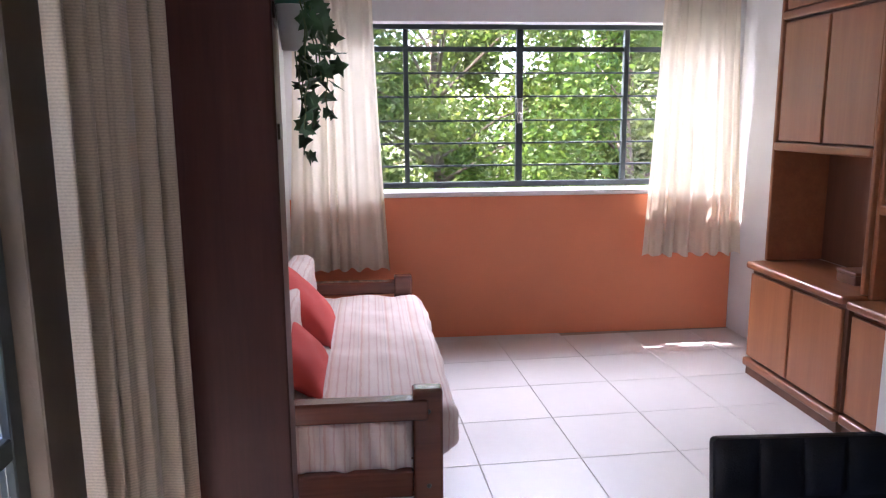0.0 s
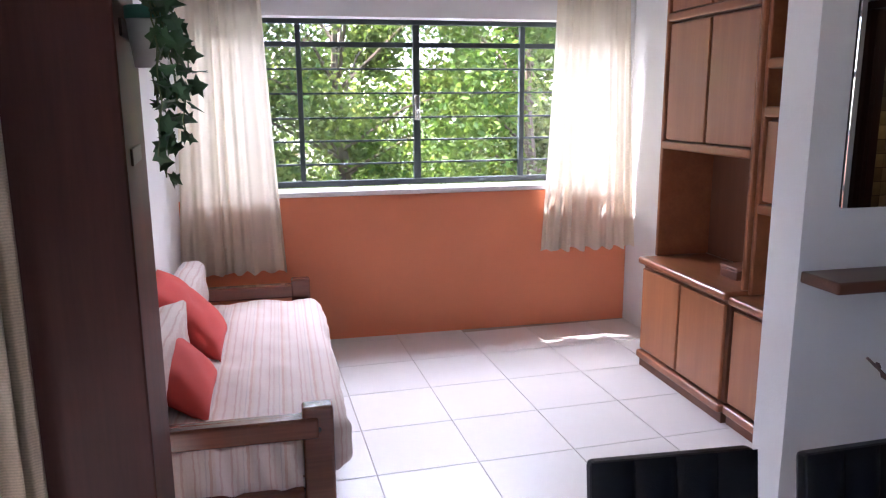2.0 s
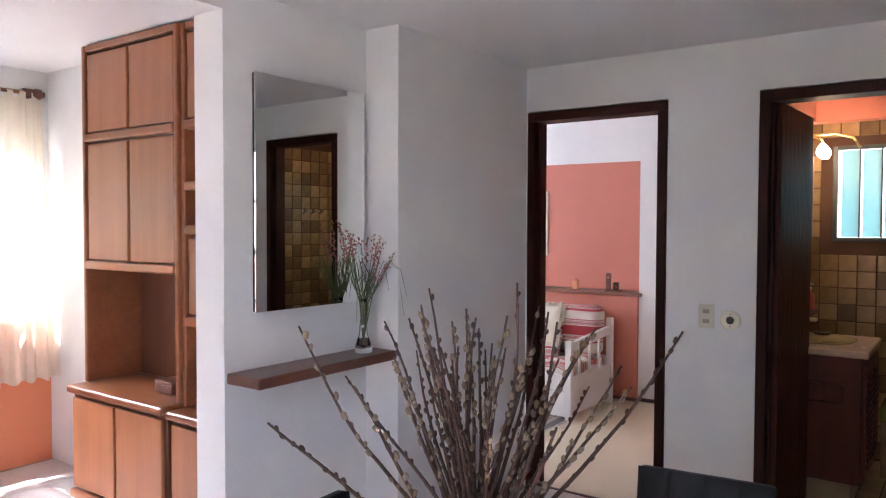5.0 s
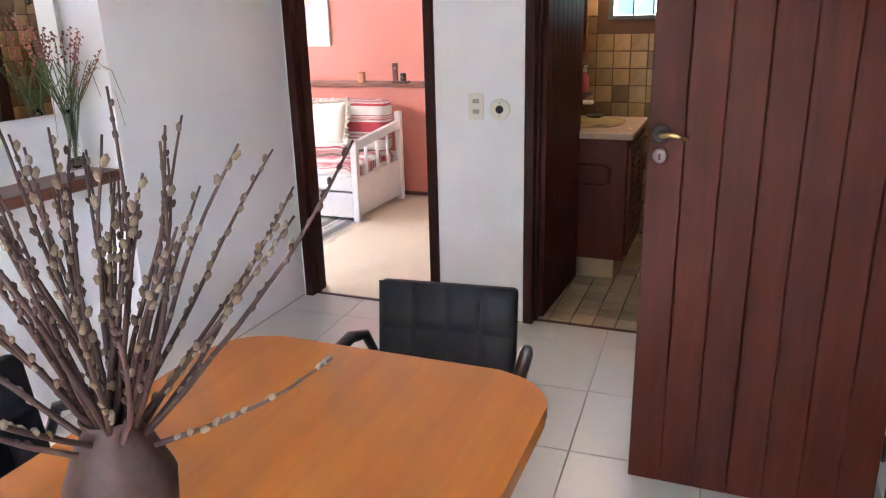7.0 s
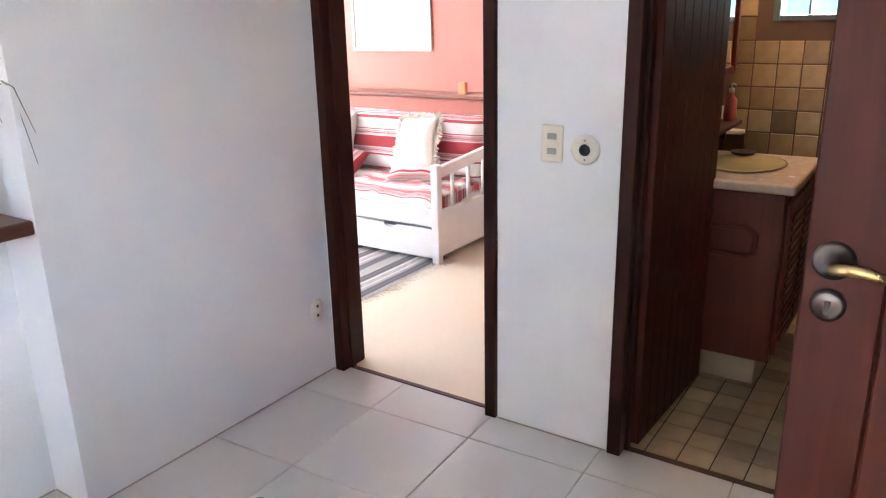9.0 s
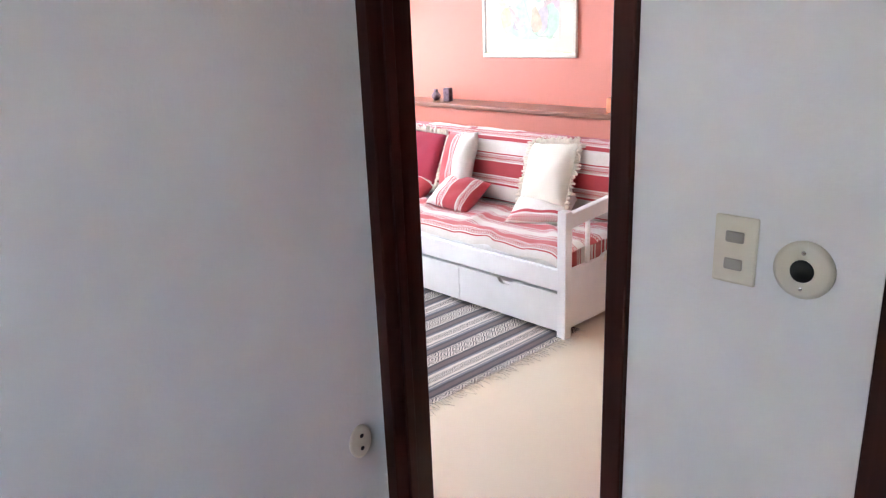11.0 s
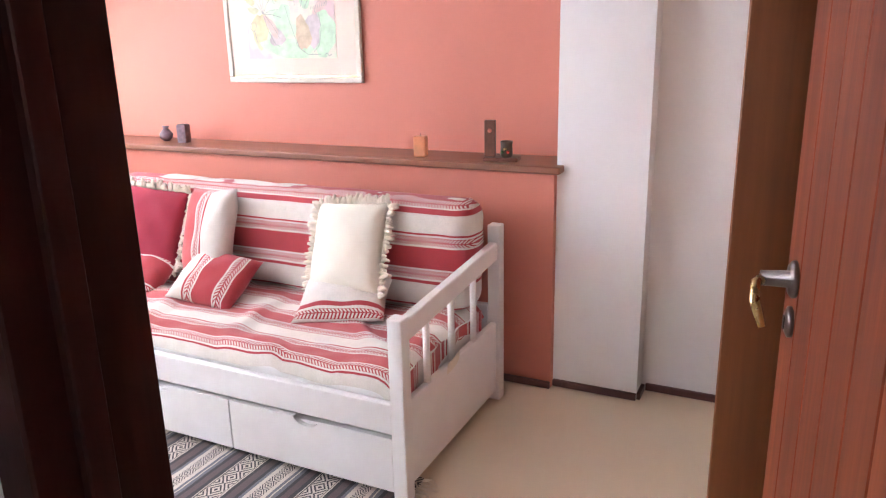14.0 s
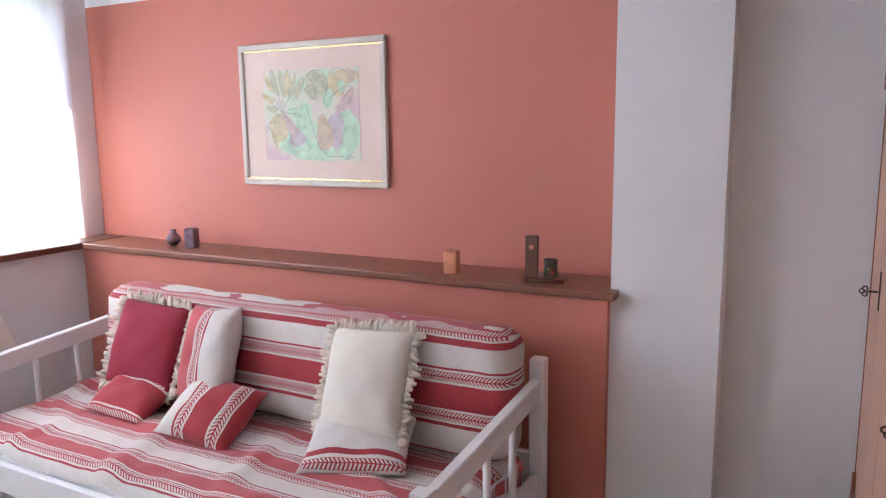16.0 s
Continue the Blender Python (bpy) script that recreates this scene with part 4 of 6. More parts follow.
lathe("glass_body", [(0.034, 0), (0.042, 0.006), (0.036, 0.03), (0.02, 0.08), (0.0135, 0.15), (0.016, 0.21), (0.0185, 0.235), (0.0155, 0.233), (0.011, 0.15), (0.016, 0.08), (0.030, 0.035), (0.0, 0.02)], M_GLASS, fv, 24)
rnd = random.Random(11)
bs, bf = bmesh.new(), bmesh.new()
for k in range(22):
    a, sp_ = rnd.uniform(0, 6.28), rnd.uniform(0.05, 0.20)
    h = rnd.uniform(0.30, 0.50)
    droop = k >= 14
    ex, ey = sp_ * math.cos(a), sp_ * 0.55 * math.sin(a)
    ey = min(ey, 0.06)
    if droop:
        ex = rnd.uniform(0.10, 0.24) * (1 if k % 3 else -0.7)
        ey = rnd.uniform(-0.10, -0.02)
        pts = [(0, 0, 0.05), (ex * 0.2, ey * 0.3, 0.26), (ex * 0.6, ey * 0.7, 0.40), (ex * 0.9, ey, 0.36), (ex * 1.1, ey * 1.1, 0.22 + rnd.uniform(-0.08, 0.06))]
    else:
        pts = [(0, 0, 0.02), (ex * 0.15, ey * 0.15, 0.22), (ex * 0.5, ey * 0.5, 0.22 + (h - 0.22) * 0.55), (ex, ey, h + 0.08)]
    add_tube(bs, pts, [0.0016] * (len(pts) - 1) + [0.0008], 5)
    if not droop:
        p0, p1 = Vector(pts[-2]), Vector(pts[-1])
        for i in range(14):
            p = p0.lerp(p1, 0.35 + 0.65 * i / 14)
            r = 0.0075
            q = p + Vector((rnd.uniform(-1, 1), rnd.uniform(-1, 1), rnd.uniform(-0.3, 1))) * r
            bmesh.ops.create_icosphere(bf, subdivisions=1, radius=rnd.uniform(0.003, 0.006), matrix=Matrix.Translation(q))
        for i in range(3):
            p = Vector(pts[1]).lerp(Vector(pts[2]), rnd.random())
            q = p + Vector((rnd.uniform(-0.05, 0.05), rnd.uniform(-0.04, 0.03), rnd.uniform(0.05, 0.11)))
            add_tube(bs, [p, (p + q) / 2 + Vector((0, 0, -0.008)), q], [0.0016, 0.0022, 0.0006], 4)
part("stems", bs, M_GRASS, fv, "dry green stems")
part("blossoms", bf, M_FLOWER, fv, "dusty pink dried blossoms")

M_ROCK = plain("grey_switch_plastic", (0.36, 0.34, 0.29), 0.4)
sw = thing("light_switch", (XD, 1.854, 1.054), 0, "ivory double light switch plate", "switch")
box("plate", (-0.008, 0, -0.038, 0.038, -0.06, 0.06), M_PLATE, sw, 0.004, seg=2)
for z in (0.014, -0.034):
    box("rocker", (-0.0115, -0.0085, -0.016, 0.016, z, z + 0.02), M_ROCK, sw, 0.002, "grey rocker")
rs = thing("cable_outlet", (XD, 1.74, 1.042), 0, "round ivory wall plate with dark centre", "wall plate")
turn = Matrix.Rotation(radians(-90), 4, "Y")
lathe("plate", [(0.048, 0), (0.048, 0.006), (0.04, 0.011), (0.0, 0.012)], M_PLATE, rs, 32, "", turn)
lathe("socket", [(0.019, 0.0121), (0.018, 0.0145), (0.0, 0.015)], M_BLACK, rs, 20, "", turn)
for z in (-0.03, 0.03):
    lathe("screw", [(0.004, 0.0108), (0.003, 0.0125), (0.0, 0.0126)], M_CHROME, rs, 8, "", Matrix.Translation((0, 0, z)) @ turn)
so = thing("power_socket", (3.72, 2.87, 0.30), 0, "oval ivory power socket low on the white wall", "socket")
lathe("plate", [(0.046, 0), (0.046, 0.005), (0.038, 0.009), (0.0, 0.0095)], M_PLATE, so, 28, "", Matrix.Diagonal((0.85, 1, 1.12, 1)) @ Matrix.Rotation(radians(90), 4, "X"))
for z in (-0.02, 0.02):
    lathe("contact", [(0.007, 0), (0.006, 0.001), (0.0, 0.001)], M_BLACK, so, 10, "", Matrix.Translation((0, -0.0096, z)) @ Matrix.Rotation(radians(90), 4, "X"))

# dining table with rounded corners
TX0, TX1, TY0, TY1 = 0.62, 1.888, 1.012, 1.81


def rounded_rect(w, h, r, n=8):
    pts = []
    for cx, cy, a0 in ((w - r, h - r, 0), (r, h - r, 90), (r, r, 180), (w - r, r, 270)):
        for i in range(n + 1):
            a = radians(a0 + 90 * i / n)
            pts.append((cx + r * math.cos(a), cy + r * math.sin(a)))
    return pts


tb = thing("dining_table", (TX0, TY0, 0), 0, "honey-coloured varnished dining table with rounded corners", "table")
bm = bmesh.new()
pts = rounded_rect(TX1 - TX0, TY1 - TY0, 0.13)
lo = [bm.verts.new((x, y, 0.715)) for x, y in pts]
hi = [bm.verts.new((x, y, 0.75)) for x, y in pts]
bm.faces.new(list(reversed(lo)))
bm.faces.new(hi)
for i in range(len(pts)):
    j = (i + 1) % len(pts)
    bm.faces.new((lo[i], lo[j], hi[j], hi[i]))
bmesh.ops.bevel(bm, geom=[e for e in bm.edges if abs(e.verts[0].co.z - e.verts[1].co.z) < 1e-5], offset=0.006, segments=2, affect="EDGES")
part("tabletop", bm, M_TABLE, tb)
W, H = TX1 - TX0, TY1 - TY0
for x in (0.12, W - 0.19):
    for y in (0.12, H - 0.19):
        box("leg", (x, x + 0.07, y, y + 0.07, 0, 0.714), M_TABLE, tb, 0.006)
for d in ((0.1905, W - 0.1905, 0.14, 0.165, 0.63, 0.7145), (0.1905, W - 0.1905, H - 0.165, H - 0.14, 0.63, 0.7145)):
    box("apron", d, M_TABLE, tb, 0.003)


def pad_bm(w, h, t):
    bm = bmesh.new()
    grid_mesh(bm, 8, 8, lambda u, v: Vector(((u - 0.5) * w, -t * ((1 - abs(2 * u - 1) ** 3) * (1 - abs(2 * v - 1) ** 3)) ** 0.6, v * h)))
    return bm


chair = thing("office_chair", (2.20, 1.40, 0), -84, "black quilted leatherette armchair on a star base", "chair", "chairs round the table")
# sits facing local -y; the backrest's front is at y=0
BW, BH, TILT = 0.38, 0.385, -8
mt = Matrix.Translation((0, 0, 0.398)) @ Matrix.Rotation(radians(TILT), 4, "X")
shell = box("backrest", (-BW / 2, BW / 2, 0.0, 0.045, 0, BH), M_LEATHER, chair, 0.014, "", 3, mt)
for i in range(4):
    for j in range(3):
        part("pad", pad_bm(BW / 4 - 0.001, BH / 3 - 0.001, 0.011), M_LEATHER, shell, "", Matrix.Translation((-BW / 2 + (i + 0.5) * BW / 4, 0.001, j * BH / 3 + 0.001)), True)
seat = box("seat", (-0.22, 0.22, -0.43, 0.02, 0.40, 0.455), M_LEATHER, chair, 0.018, "", 3)
for i in range(4):
    for j in range(4):
        part("pad", pad_bm(0.104, 0.104, 0.016), M_LEATHER, seat, "", Matrix.Translation((-0.165 + i * 0.11, -0.42 + j * 0.108, 0.454)) @ Matrix.Rotation(radians(-90), 4, "X"), True)
for s in (-1, 1):
    pts = [(s * 0.20, 0.035, 0.56), (s * 0.225, 0.02, 0.63), (s * 0.235, -0.06, 0.655), (s * 0.238, -0.20, 0.655), (s * 0.235, -0.30, 0.635), (s * 0.228, -0.33, 0.57), (s * 0.21, -0.29, 0.44)]
    tube("armrest", pts, [0.012, 0.014, 0.017, 0.017, 0.016, 0.013, 0.012], M_BLACK, chair, 10)
lathe("column", [(0.028, 0.06), (0.028, 0.28), (0.018, 0.282), (0.018, 0.40), (0.0, 0.401)], M_CHROME, chair, 16, "", Matrix.Translation((0, -0.2, 0)))
for k in range(5):
    a = 2 * math.pi * k / 5
    cx, cy = math.cos(a), math.sin(a)
    tube("leg", [(0.025 * cx, -0.2 + 0.025 * cy, 0.095), (0.15 * cx, -0.2 + 0.15 * cy, 0.085), (0.27 * cx, -0.2 + 0.27 * cy, 0.065)], [0.02, 0.016, 0.012], M_CHROME, chair, 8)
    lathe("caster", [(0.0, -0.02), (0.022, -0.02), (0.027, -0.012), (0.027, 0.012), (0.022, 0.02), (0.0, 0.02)], M_BLACK, chair, 14, "", Matrix.Translation((0.27 * cx, -0.2 + 0.27 * cy, 0.027)) @ Matrix.Rotation(radians(90), 4, "X"))
copy_thing(chair, pose(0.918, 2.145, 0, 0, 0, -3))
copy_thing(chair, pose(1.385, 2.09, 0, 0, 0, 2))

# willow branches in a vase on the table
wv = thing("branch_vase", (1.23, 1.52, 0.75), 0, "brown ceramic vase with pussy willow branches on the table", "vase")
lathe("pot", [(0.05, 0), (0.075, 0.02), (0.08, 0.08), (0.055, 0.14), (0.035, 0.17), (0.042, 0.185), (0.036, 0.184), (0.03, 0.165), (0.0, 0.14)], M_STEM, wv, 24)
LOW = {0: (-1.15, 0.93, 0.36), 1: (0.10, 0.84, 0.52), 2: (-0.45, 0.62, 0.46)}
rnd = random.Random(21)
bcat, bbud = bmesh.new(), bmesh.new()
for k in range(46):
    a = 2 * math.pi * (k * 0.381966) + rnd.uniform(-0.3, 0.3)
    lean = rnd.uniform(0.05, 0.40) if k > 11 else rnd.uniform(0.42, 0.72)
    L = rnd.uniform(0.38, 0.54) if k > 11 else rnd.uniform(0.44, 0.60)
    if k in LOW:
        a, lean, L = LOW[k]
    d = Vector((math.cos(a) * math.sin(lean * 1.5), math.sin(a) * math.sin(lean * 1.5), math.cos(lean * 1.5)))
    p = Vector((rnd.uniform(-0.015, 0.015), rnd.uniform(-0.015, 0.015), 0.12))
    pts = [p.copy()]
    n = 9
    for i in range(n):
        d = (d + Vector((rnd.uniform(-0.10, 0.10), rnd.uniform(-0.10, 0.10), 0.05))).normalized()
        p = p + d * L / n
        pts.append(p.copy())
    rad = [0.0055 - 0.0036 * i / n for i in range(n + 1)]
    br = tube("branch", pts, rad, M_STEM, wv, 6)
    furry = k % 2 == 0
    bm = bcat if furry else bbud
    steps = 26
    for i in range(6, steps):
        s = i / steps * n
        q = pts[int(min(s, n - 1))].lerp(pts[int(min(s, n - 1)) + 1], s - int(min(s, n - 1)))
        if rnd.random() < 0.25:
            continue
        side = Vector((rnd.uniform(-1, 1), rnd.uniform(-1, 1), rnd.uniform(0, 0.6))).normalized()
        sz = rnd.uniform(0.0043, 0.0064) if furry else rnd.uniform(0.0035, 0.0052)
        ax = (d + side * 0.5).normalized()
        mm = Matrix.Translation(q + side * sz * 0.8) @ ax.to_track_quat("Z", "Y").to_matrix().to_4x4() @ Matrix.Diagonal((1, 1, 1.7, 1))
        bmesh.ops.create_icosphere(bm, subdivisions=1, radius=sz, matrix=mm)
tagged(part("catkins", bcat, M_CATKIN, wv, "furry cream willow catkins", None, True), kind="stuff")
tagged(part("buds", bbud, M_STEM, wv, "dark brown willow buds", None, True), kind="stuff")


# ---- bedroom ----
bed = thing("day_bed", (5.19, 3.25, 0), 0, "white painted wooden day bed with drawers", "bed")
BL = 2.04   # along y
BWD = 0.795
for x, h in ((0.0, 0.62), (BWD - 0.03, 0.722)):
    for y in (0.0, BL - 0.05):
        box("post", (x, x + 0.05, y, y + 0.05, 0.003, h), M_WPAINT, bed, 0.005, seg=2)
for y in (0.008, BL - 0.042):
    # sloping top rail of each end
    bm = bmesh.new()
    add_box(bm, 0.0505, BWD - 0.0305, y, y + 0.034, 0.53, 0.60, 0.004)
    for v in bm.verts:
        v.co.z += (v.co.x / BWD) * 0.06
    part("arm_rail", bm, M_WPAINT, bed)
    for i in range(3):
        x = 0.20 + i * 0.185
        tube("spindle", [(x, y + 0.017, 0.335), (x, y + 0.017, 0.535 + x / BWD * 0.06)], 0.0115, M_WPAINT, bed, 10)
    box("end_panel", (0.0505, BWD - 0.0305, y + 0.006, y + 0.03, 0.045, 0.335), M_WPAINT, bed, 0.003)
box("front_rail", (0.008, 0.033, 0.0505, BL - 0.0505, 0.235, 0.34), M_WPAINT, bed, 0.004)
box("back_rail", (BWD - 0.02, BWD + 0.005, 0.0505, BL - 0.0505, 0.235, 0.40), M_WPAINT, bed, 0.004)
box("slat_base", (0.034, BWD - 0.021, 0.0505, BL - 0.0505, 0.265, 0.285), M_WPAINT, bed, 0.002)


def drawer_bm(w, h):
    """Front with a half-round finger notch cut into its top edge."""
    bm = bmesh.new()
    pts = [(0, 0), (w, 0), (w, h), (w / 2 + 0.05, h)]
    for i in range(1, 8):
        a = math.pi * i / 8
        pts.append((w / 2 + 0.05 * math.cos(a), h - 0.028 * math.sin(a)))
    pts += [(w / 2 - 0.05, h), (0, h)]
    f = [bm.verts.new((0, y, z)) for y, z in pts]
    b = [bm.verts.new((0.02, y, z)) for y, z in pts]
    bm.faces.new(list(reversed(f)))
    bm.faces.new(b)
    for i in range(len(pts)):
        j = (i + 1) % len(pts)
        bm.faces.new((f[i], f[j], b[j], b[i]))
    return bm


dw = (BL - 0.10) / 3
for i in range(3):
    dr = part("drawer", drawer_bm(dw - 0.006, 0.185), M_WPAINT, bed, "", Matrix.Translation((0.006, 0.053 + i * dw, 0.038)))
    box("drawer_box", (0.0205, 0.6, 0.01, dw - 0.016, 0.0, 0.168), M_WPAINT, dr, 0)

mt2 = thing("mattress", (5.227, 3.303, 0.286), 0, "bed mattress covered by a red and white striped blanket", "mattress")
part("padding", soft_slab(0.0, 0.70, 0.0, 1.93, 0.0, 0.115, 0.045, 0.004, 8), M_SHEET, mt2, "white cotton sheet", None, True)


def blanket_top(u, v):
    th = max(0.0, 1 - u / 0.08) * math.pi / 2
    x = 0.05 + 0.642 * (u - 0.08) / 0.92 if u > 0.08 else 0.05 - 0.057 * math.sin(th)
    y = -0.004 + 1.938 * v
    edge = 0.06 * (1 - math.cos(th))
    side = 0.05 * max(0, 1 - v / 0.03) ** 2 + 0.05 * max(0, 1 - (1 - v) / 0.03) ** 2
    w = 0.010 * noise.noise(Vector((x * 5, y * 3, 2.0))) + 0.006 * noise.noise(Vector((x * 14 + y * 9, y * 4, 1.0)))
    crease = 0.034 * max(0, math.sin(13 * y - 9 * x + 3 * noise.noise(Vector((x * 3, y * 3, 0)))) - 0.55)
    return Vector((x, y, 0.126 - edge - side + w + crease))


bl = thing("blanket", (5.227, 3.303, 0.286), 0, "red and white striped woven blanket over the bed", "blanket")
bm = bmesh.new()
grid_mesh(bm, 50, 90, blanket_top)
part("top_cloth", bm, M_BLANKET, bl, "", None, True)
bm = bmesh.new()
grid_mesh(bm, 40, 6, lambda u, v: Vector((0.04 + 0.62 * u, -0.008 - 0.006 * math.sin(u * 25), 0.05 + 0.07 * v - 0.03 * math.sin(u * 7) * (1 - v))))
part("end_fold", bm, M_BLANKET, bl, "", None, True)

# long back bolster with the same cloth thrown over it
bo = thing("back_bolster", (5.765, 3.305, 0.405), 0, "long back cushions under a striped red and white throw", "cushion")
bb = soft_slab(0.0, 0.20, 0.0, 1.84, 0.002, 0.42, 0.075, 0.007, 12, 30)
for v in bb.verts:
    v.co.x += max(0, v.co.z) * 0.1
part("throw", bb, M_BLANKETZ, bo, "", None, True)


tg = thing("paper_tag", (5.50, 3.264, 0.315), 0, "small cream paper tag stuck on the bed end", "tag")
bm = bmesh.new()
grid_mesh(bm, 6, 4, lambda u, v: Vector((0.085 * u + 0.01 * v, -0.0075 - 0.006 * math.sin(2.5 * u), 0.035 * v + 0.02 * u)))
grid_mesh(bm, 6, 4, lambda u, v: Vector((0.085 * (1 - u) + 0.01 * v, -0.0055 - 0.006 * math.sin(2.5 * (1 - u)), 0.035 * v + 0.02 * (1 - u))))
part("paper", bm, M_CREAM, tg)


def cushion(name, at, w, h, t, tilt, spin, lean, material, label, fringe=None, seed=0):
    """Front faces -x; tilt: leans back; spin: turn about the upright axis; lean: sideways."""
    q = thing(name, at, spin, label, "cushion", "cushions on the day bed")
    m = Matrix.Rotation(radians(-90), 4, "Z") @ Matrix.Rotation(radians(-tilt), 4, "X") @ Matrix.Rotation(radians(lean), 4, "Y")
    part("filling", pillow_bm(w, h, t, 16, seed), material, q, "", m, True)
    if fringe:
        part("fringe", fringe_bm(w * 0.97, h * 0.97, seed, 0.032), fringe, q, "looped cream fringe", m, True)
    return q


cushion("cushion", (5.66, 4.79, 0.475), 0.35, 0.35, 0.11, 22, 4, 3, M_CRIMSON, "crimson cushion with a cream fringe", M_FRINGE, 1)
cushion("cushion", (5.66, 4.455, 0.47), 0.27, 0.37, 0.13, 20, -8, -4, M_CUSHB, "narrow red and cream striped cushion", None, 2)
cushion("cushion", (5.66, 3.765, 0.475), 0.33, 0.365, 0.14, 24, -4, -5, M_CREAM, "cream cushion with a looped fringe", M_FRINGE, 3)
cushion("cushion", (5.52, 4.77, 0.415), 0.30, 0.27, 0.11, 64, 6, 6, M_CUSHR, "small red cushion with woven bands lying flat", None, 4)
cushion("cushion", (5.49, 4.345, 0.415), 0.31, 0.27, 0.12, 58, 14, 12, M_CUSHC, "red cushion with a striped edge lying tilted", None, 5)
cushion("cushion", (5.535, 3.715, 0.42), 0.35, 0.26, 0.10, 66, 10, -8, M_CUSHST, "striped white cushion lying under the cream one", None, 6)

# picture
pc = thing("picture", (XB, 4.452, 1.213), 0, "framed pastel drawing of potted plants", "picture")
pw, phh = 0.763, 0.606
M_PFRAME = plain("pale_frame_wood", (0.60, 0.56, 0.46), 0.5)
for d in ((-0.022, 0, -pw / 2, pw / 2, 0, 0.026), (-0.022, 0, -pw / 2, pw / 2, phh - 0.026, phh), (-0.022, 0, -pw / 2, -pw / 2 + 0.026, 0.0265, phh - 0.0265), (-0.022, 0, pw / 2 - 0.026, pw / 2, 0.0265, phh - 0.0265)):
    box("frame_bar", d, M_PFRAME, pc, 0.004)
box("mount", (-0.012, -0.004, -pw / 2 + 0.0265, pw / 2 - 0.0265, 0.0265, phh - 0.0265), plain("mount_card", (0.74, 0.60, 0.50), 0.8, var=0.06), pc, 0)
for d in ((-0.018, -0.0125, -pw / 2 + 0.0265, pw / 2 - 0.0265, 0.0265, 0.033), (-0.018, -0.0125, -pw / 2 + 0.0265, pw / 2 - 0.0265, phh - 0.033, phh - 0.0265)):
    box("inner_slip", d, M_BRASS, pc, 0.001, "gilt slip")
m_paper, nt, b_ = base_mat("tinted_paper", 0.9)
nt.links.new(ramp(nt, noise_tex(nt, coords(nt), 6.0, 3), [(0.35, (0.50, 0.70, 0.50)), (0.5, (0.68, 0.66, 0.54)), (0.65, (0.66, 0.50, 0.50))]), b_.inputs["Base Color"])
box("paper", (-0.0145, -0.0125, -0.25, 0.25, 0.11, 0.49), m_paper, pc, 0)
ART = {n: plain("pastel_" + n, [0.6 * a + 0.4 * p for a, p in zip(c, (0.62, 0.66, 0.54))], 0.9, var=0.25, scale=25) for n, c in (("clay", (0.62, 0.42, 0.26)), ("olive", (0.50, 0.50, 0.28)), ("lilac", (0.54, 0.42, 0.50)), ("mint", (0.46, 0.76, 0.50)), ("ochre", (0.66, 0.52, 0.24)), ("pink", (0.64, 0.38, 0.38)), ("dark", (0.17, 0.17, 0.20)))}


def blot(name, cy, cz, ry, rz, rot, mat, dx):
    """A loose pastel mark: an uneven oval on the paper."""
    bm = bmesh.new()
    c, s_ = math.cos(radians(rot)), math.sin(radians(rot))
    vs = []
    for k in range(18):
        a = 2 * math.pi * k / 18
        w = 1 + 0.12 * math.sin(3 * a + cy * 40) + 0.06 * math.sin(7 * a + cz * 50)
        y, z = ry * w * math.cos(a), rz * w * math.sin(a)
        vs.append(bm.verts.new((-0.0146 - dx, -(cy + y * c + z * s_), cz - y * s_ + z * c)))
    bm.faces.new(vs)
    part(name, bm, mat, pc)


def strokes(name, mat, lines, dx, w=0.004):
    bm = bmesh.new()
    for pts in lines:
        for (a, b), (c, d) in zip(pts, pts[1:]):
            n = Vector((-(d - b), c - a))
            n = n.normalized() * w / 2 if n.length else n
            bm.faces.new([bm.verts.new((-0.0146 - dx, -y, z)) for y, z in ((a + n.x, b + n.y), (c + n.x, d + n.y), (c - n.x, d - n.y), (a - n.x, b - n.y))])
    part(name, bm, mat, pc)


blot("field", 0.19, 0.22, 0.058, 0.105, 3, ART["mint"], 0.0003)
blot("field", -0.01, 0.16, 0.16, 0.045, 2, ART["mint"], 0.00035)
blot("field", -0.04, 0.28, 0.05, 0.075, 10, ART["mint"], 0.0004)
blot("field", 0.10, 0.385, 0.03, 0.06, 20, ART["mint"], 0.00045)
blot("wash", -0.17, 0.24, 0.05, 0.08, 8, ART["ochre"], 0.0003)
blot("wash", 0.20, 0.455, 0.05, 0.03, 0, ART["clay"], 0.0003)
# pots: a tall clay jug with a lilac side and a funnel-shaped vase
blot("pot", 0.125, 0.235, 0.046, 0.076, 4, ART["lilac"], 0.0006)
blot("pot", 0.072, 0.222, 0.042, 0.076, -8, ART["clay"], 0.0009)
blot("pot", -0.075, 0.205, 0.045, 0.038, -10, ART["lilac"], 0.0006)
blot("pot", -0.105, 0.255, 0.022, 0.062, -34, ART["pink"], 0.0008)
for k, (cy, cz, rot, le) in enumerate(((-0.215, 0.435, -34, 0.05), (-0.185, 0.44, -20, 0.052), (-0.15, 0.445, -6, 0.055), (-0.118, 0.435, 8, 0.056), (-0.09, 0.42, 20, 0.058), (-0.055, 0.41, 26, 0.05), (-0.225, 0.375, -60, 0.038), (-0.205, 0.33, -78, 0.032))):
    blot("leaf", cy, cz, 0.0145, le, rot, ART["olive" if k % 3 else "ochre"], 0.0006 + 0.00003 * k)
blot("round_leaf", 0.035, 0.425, 0.060, 0.058, 0, ART["olive"], 0.0006)
blot("round_fruit", 0.150, 0.430, 0.050, 0.054, 0, ART["ochre"], 0.0009)
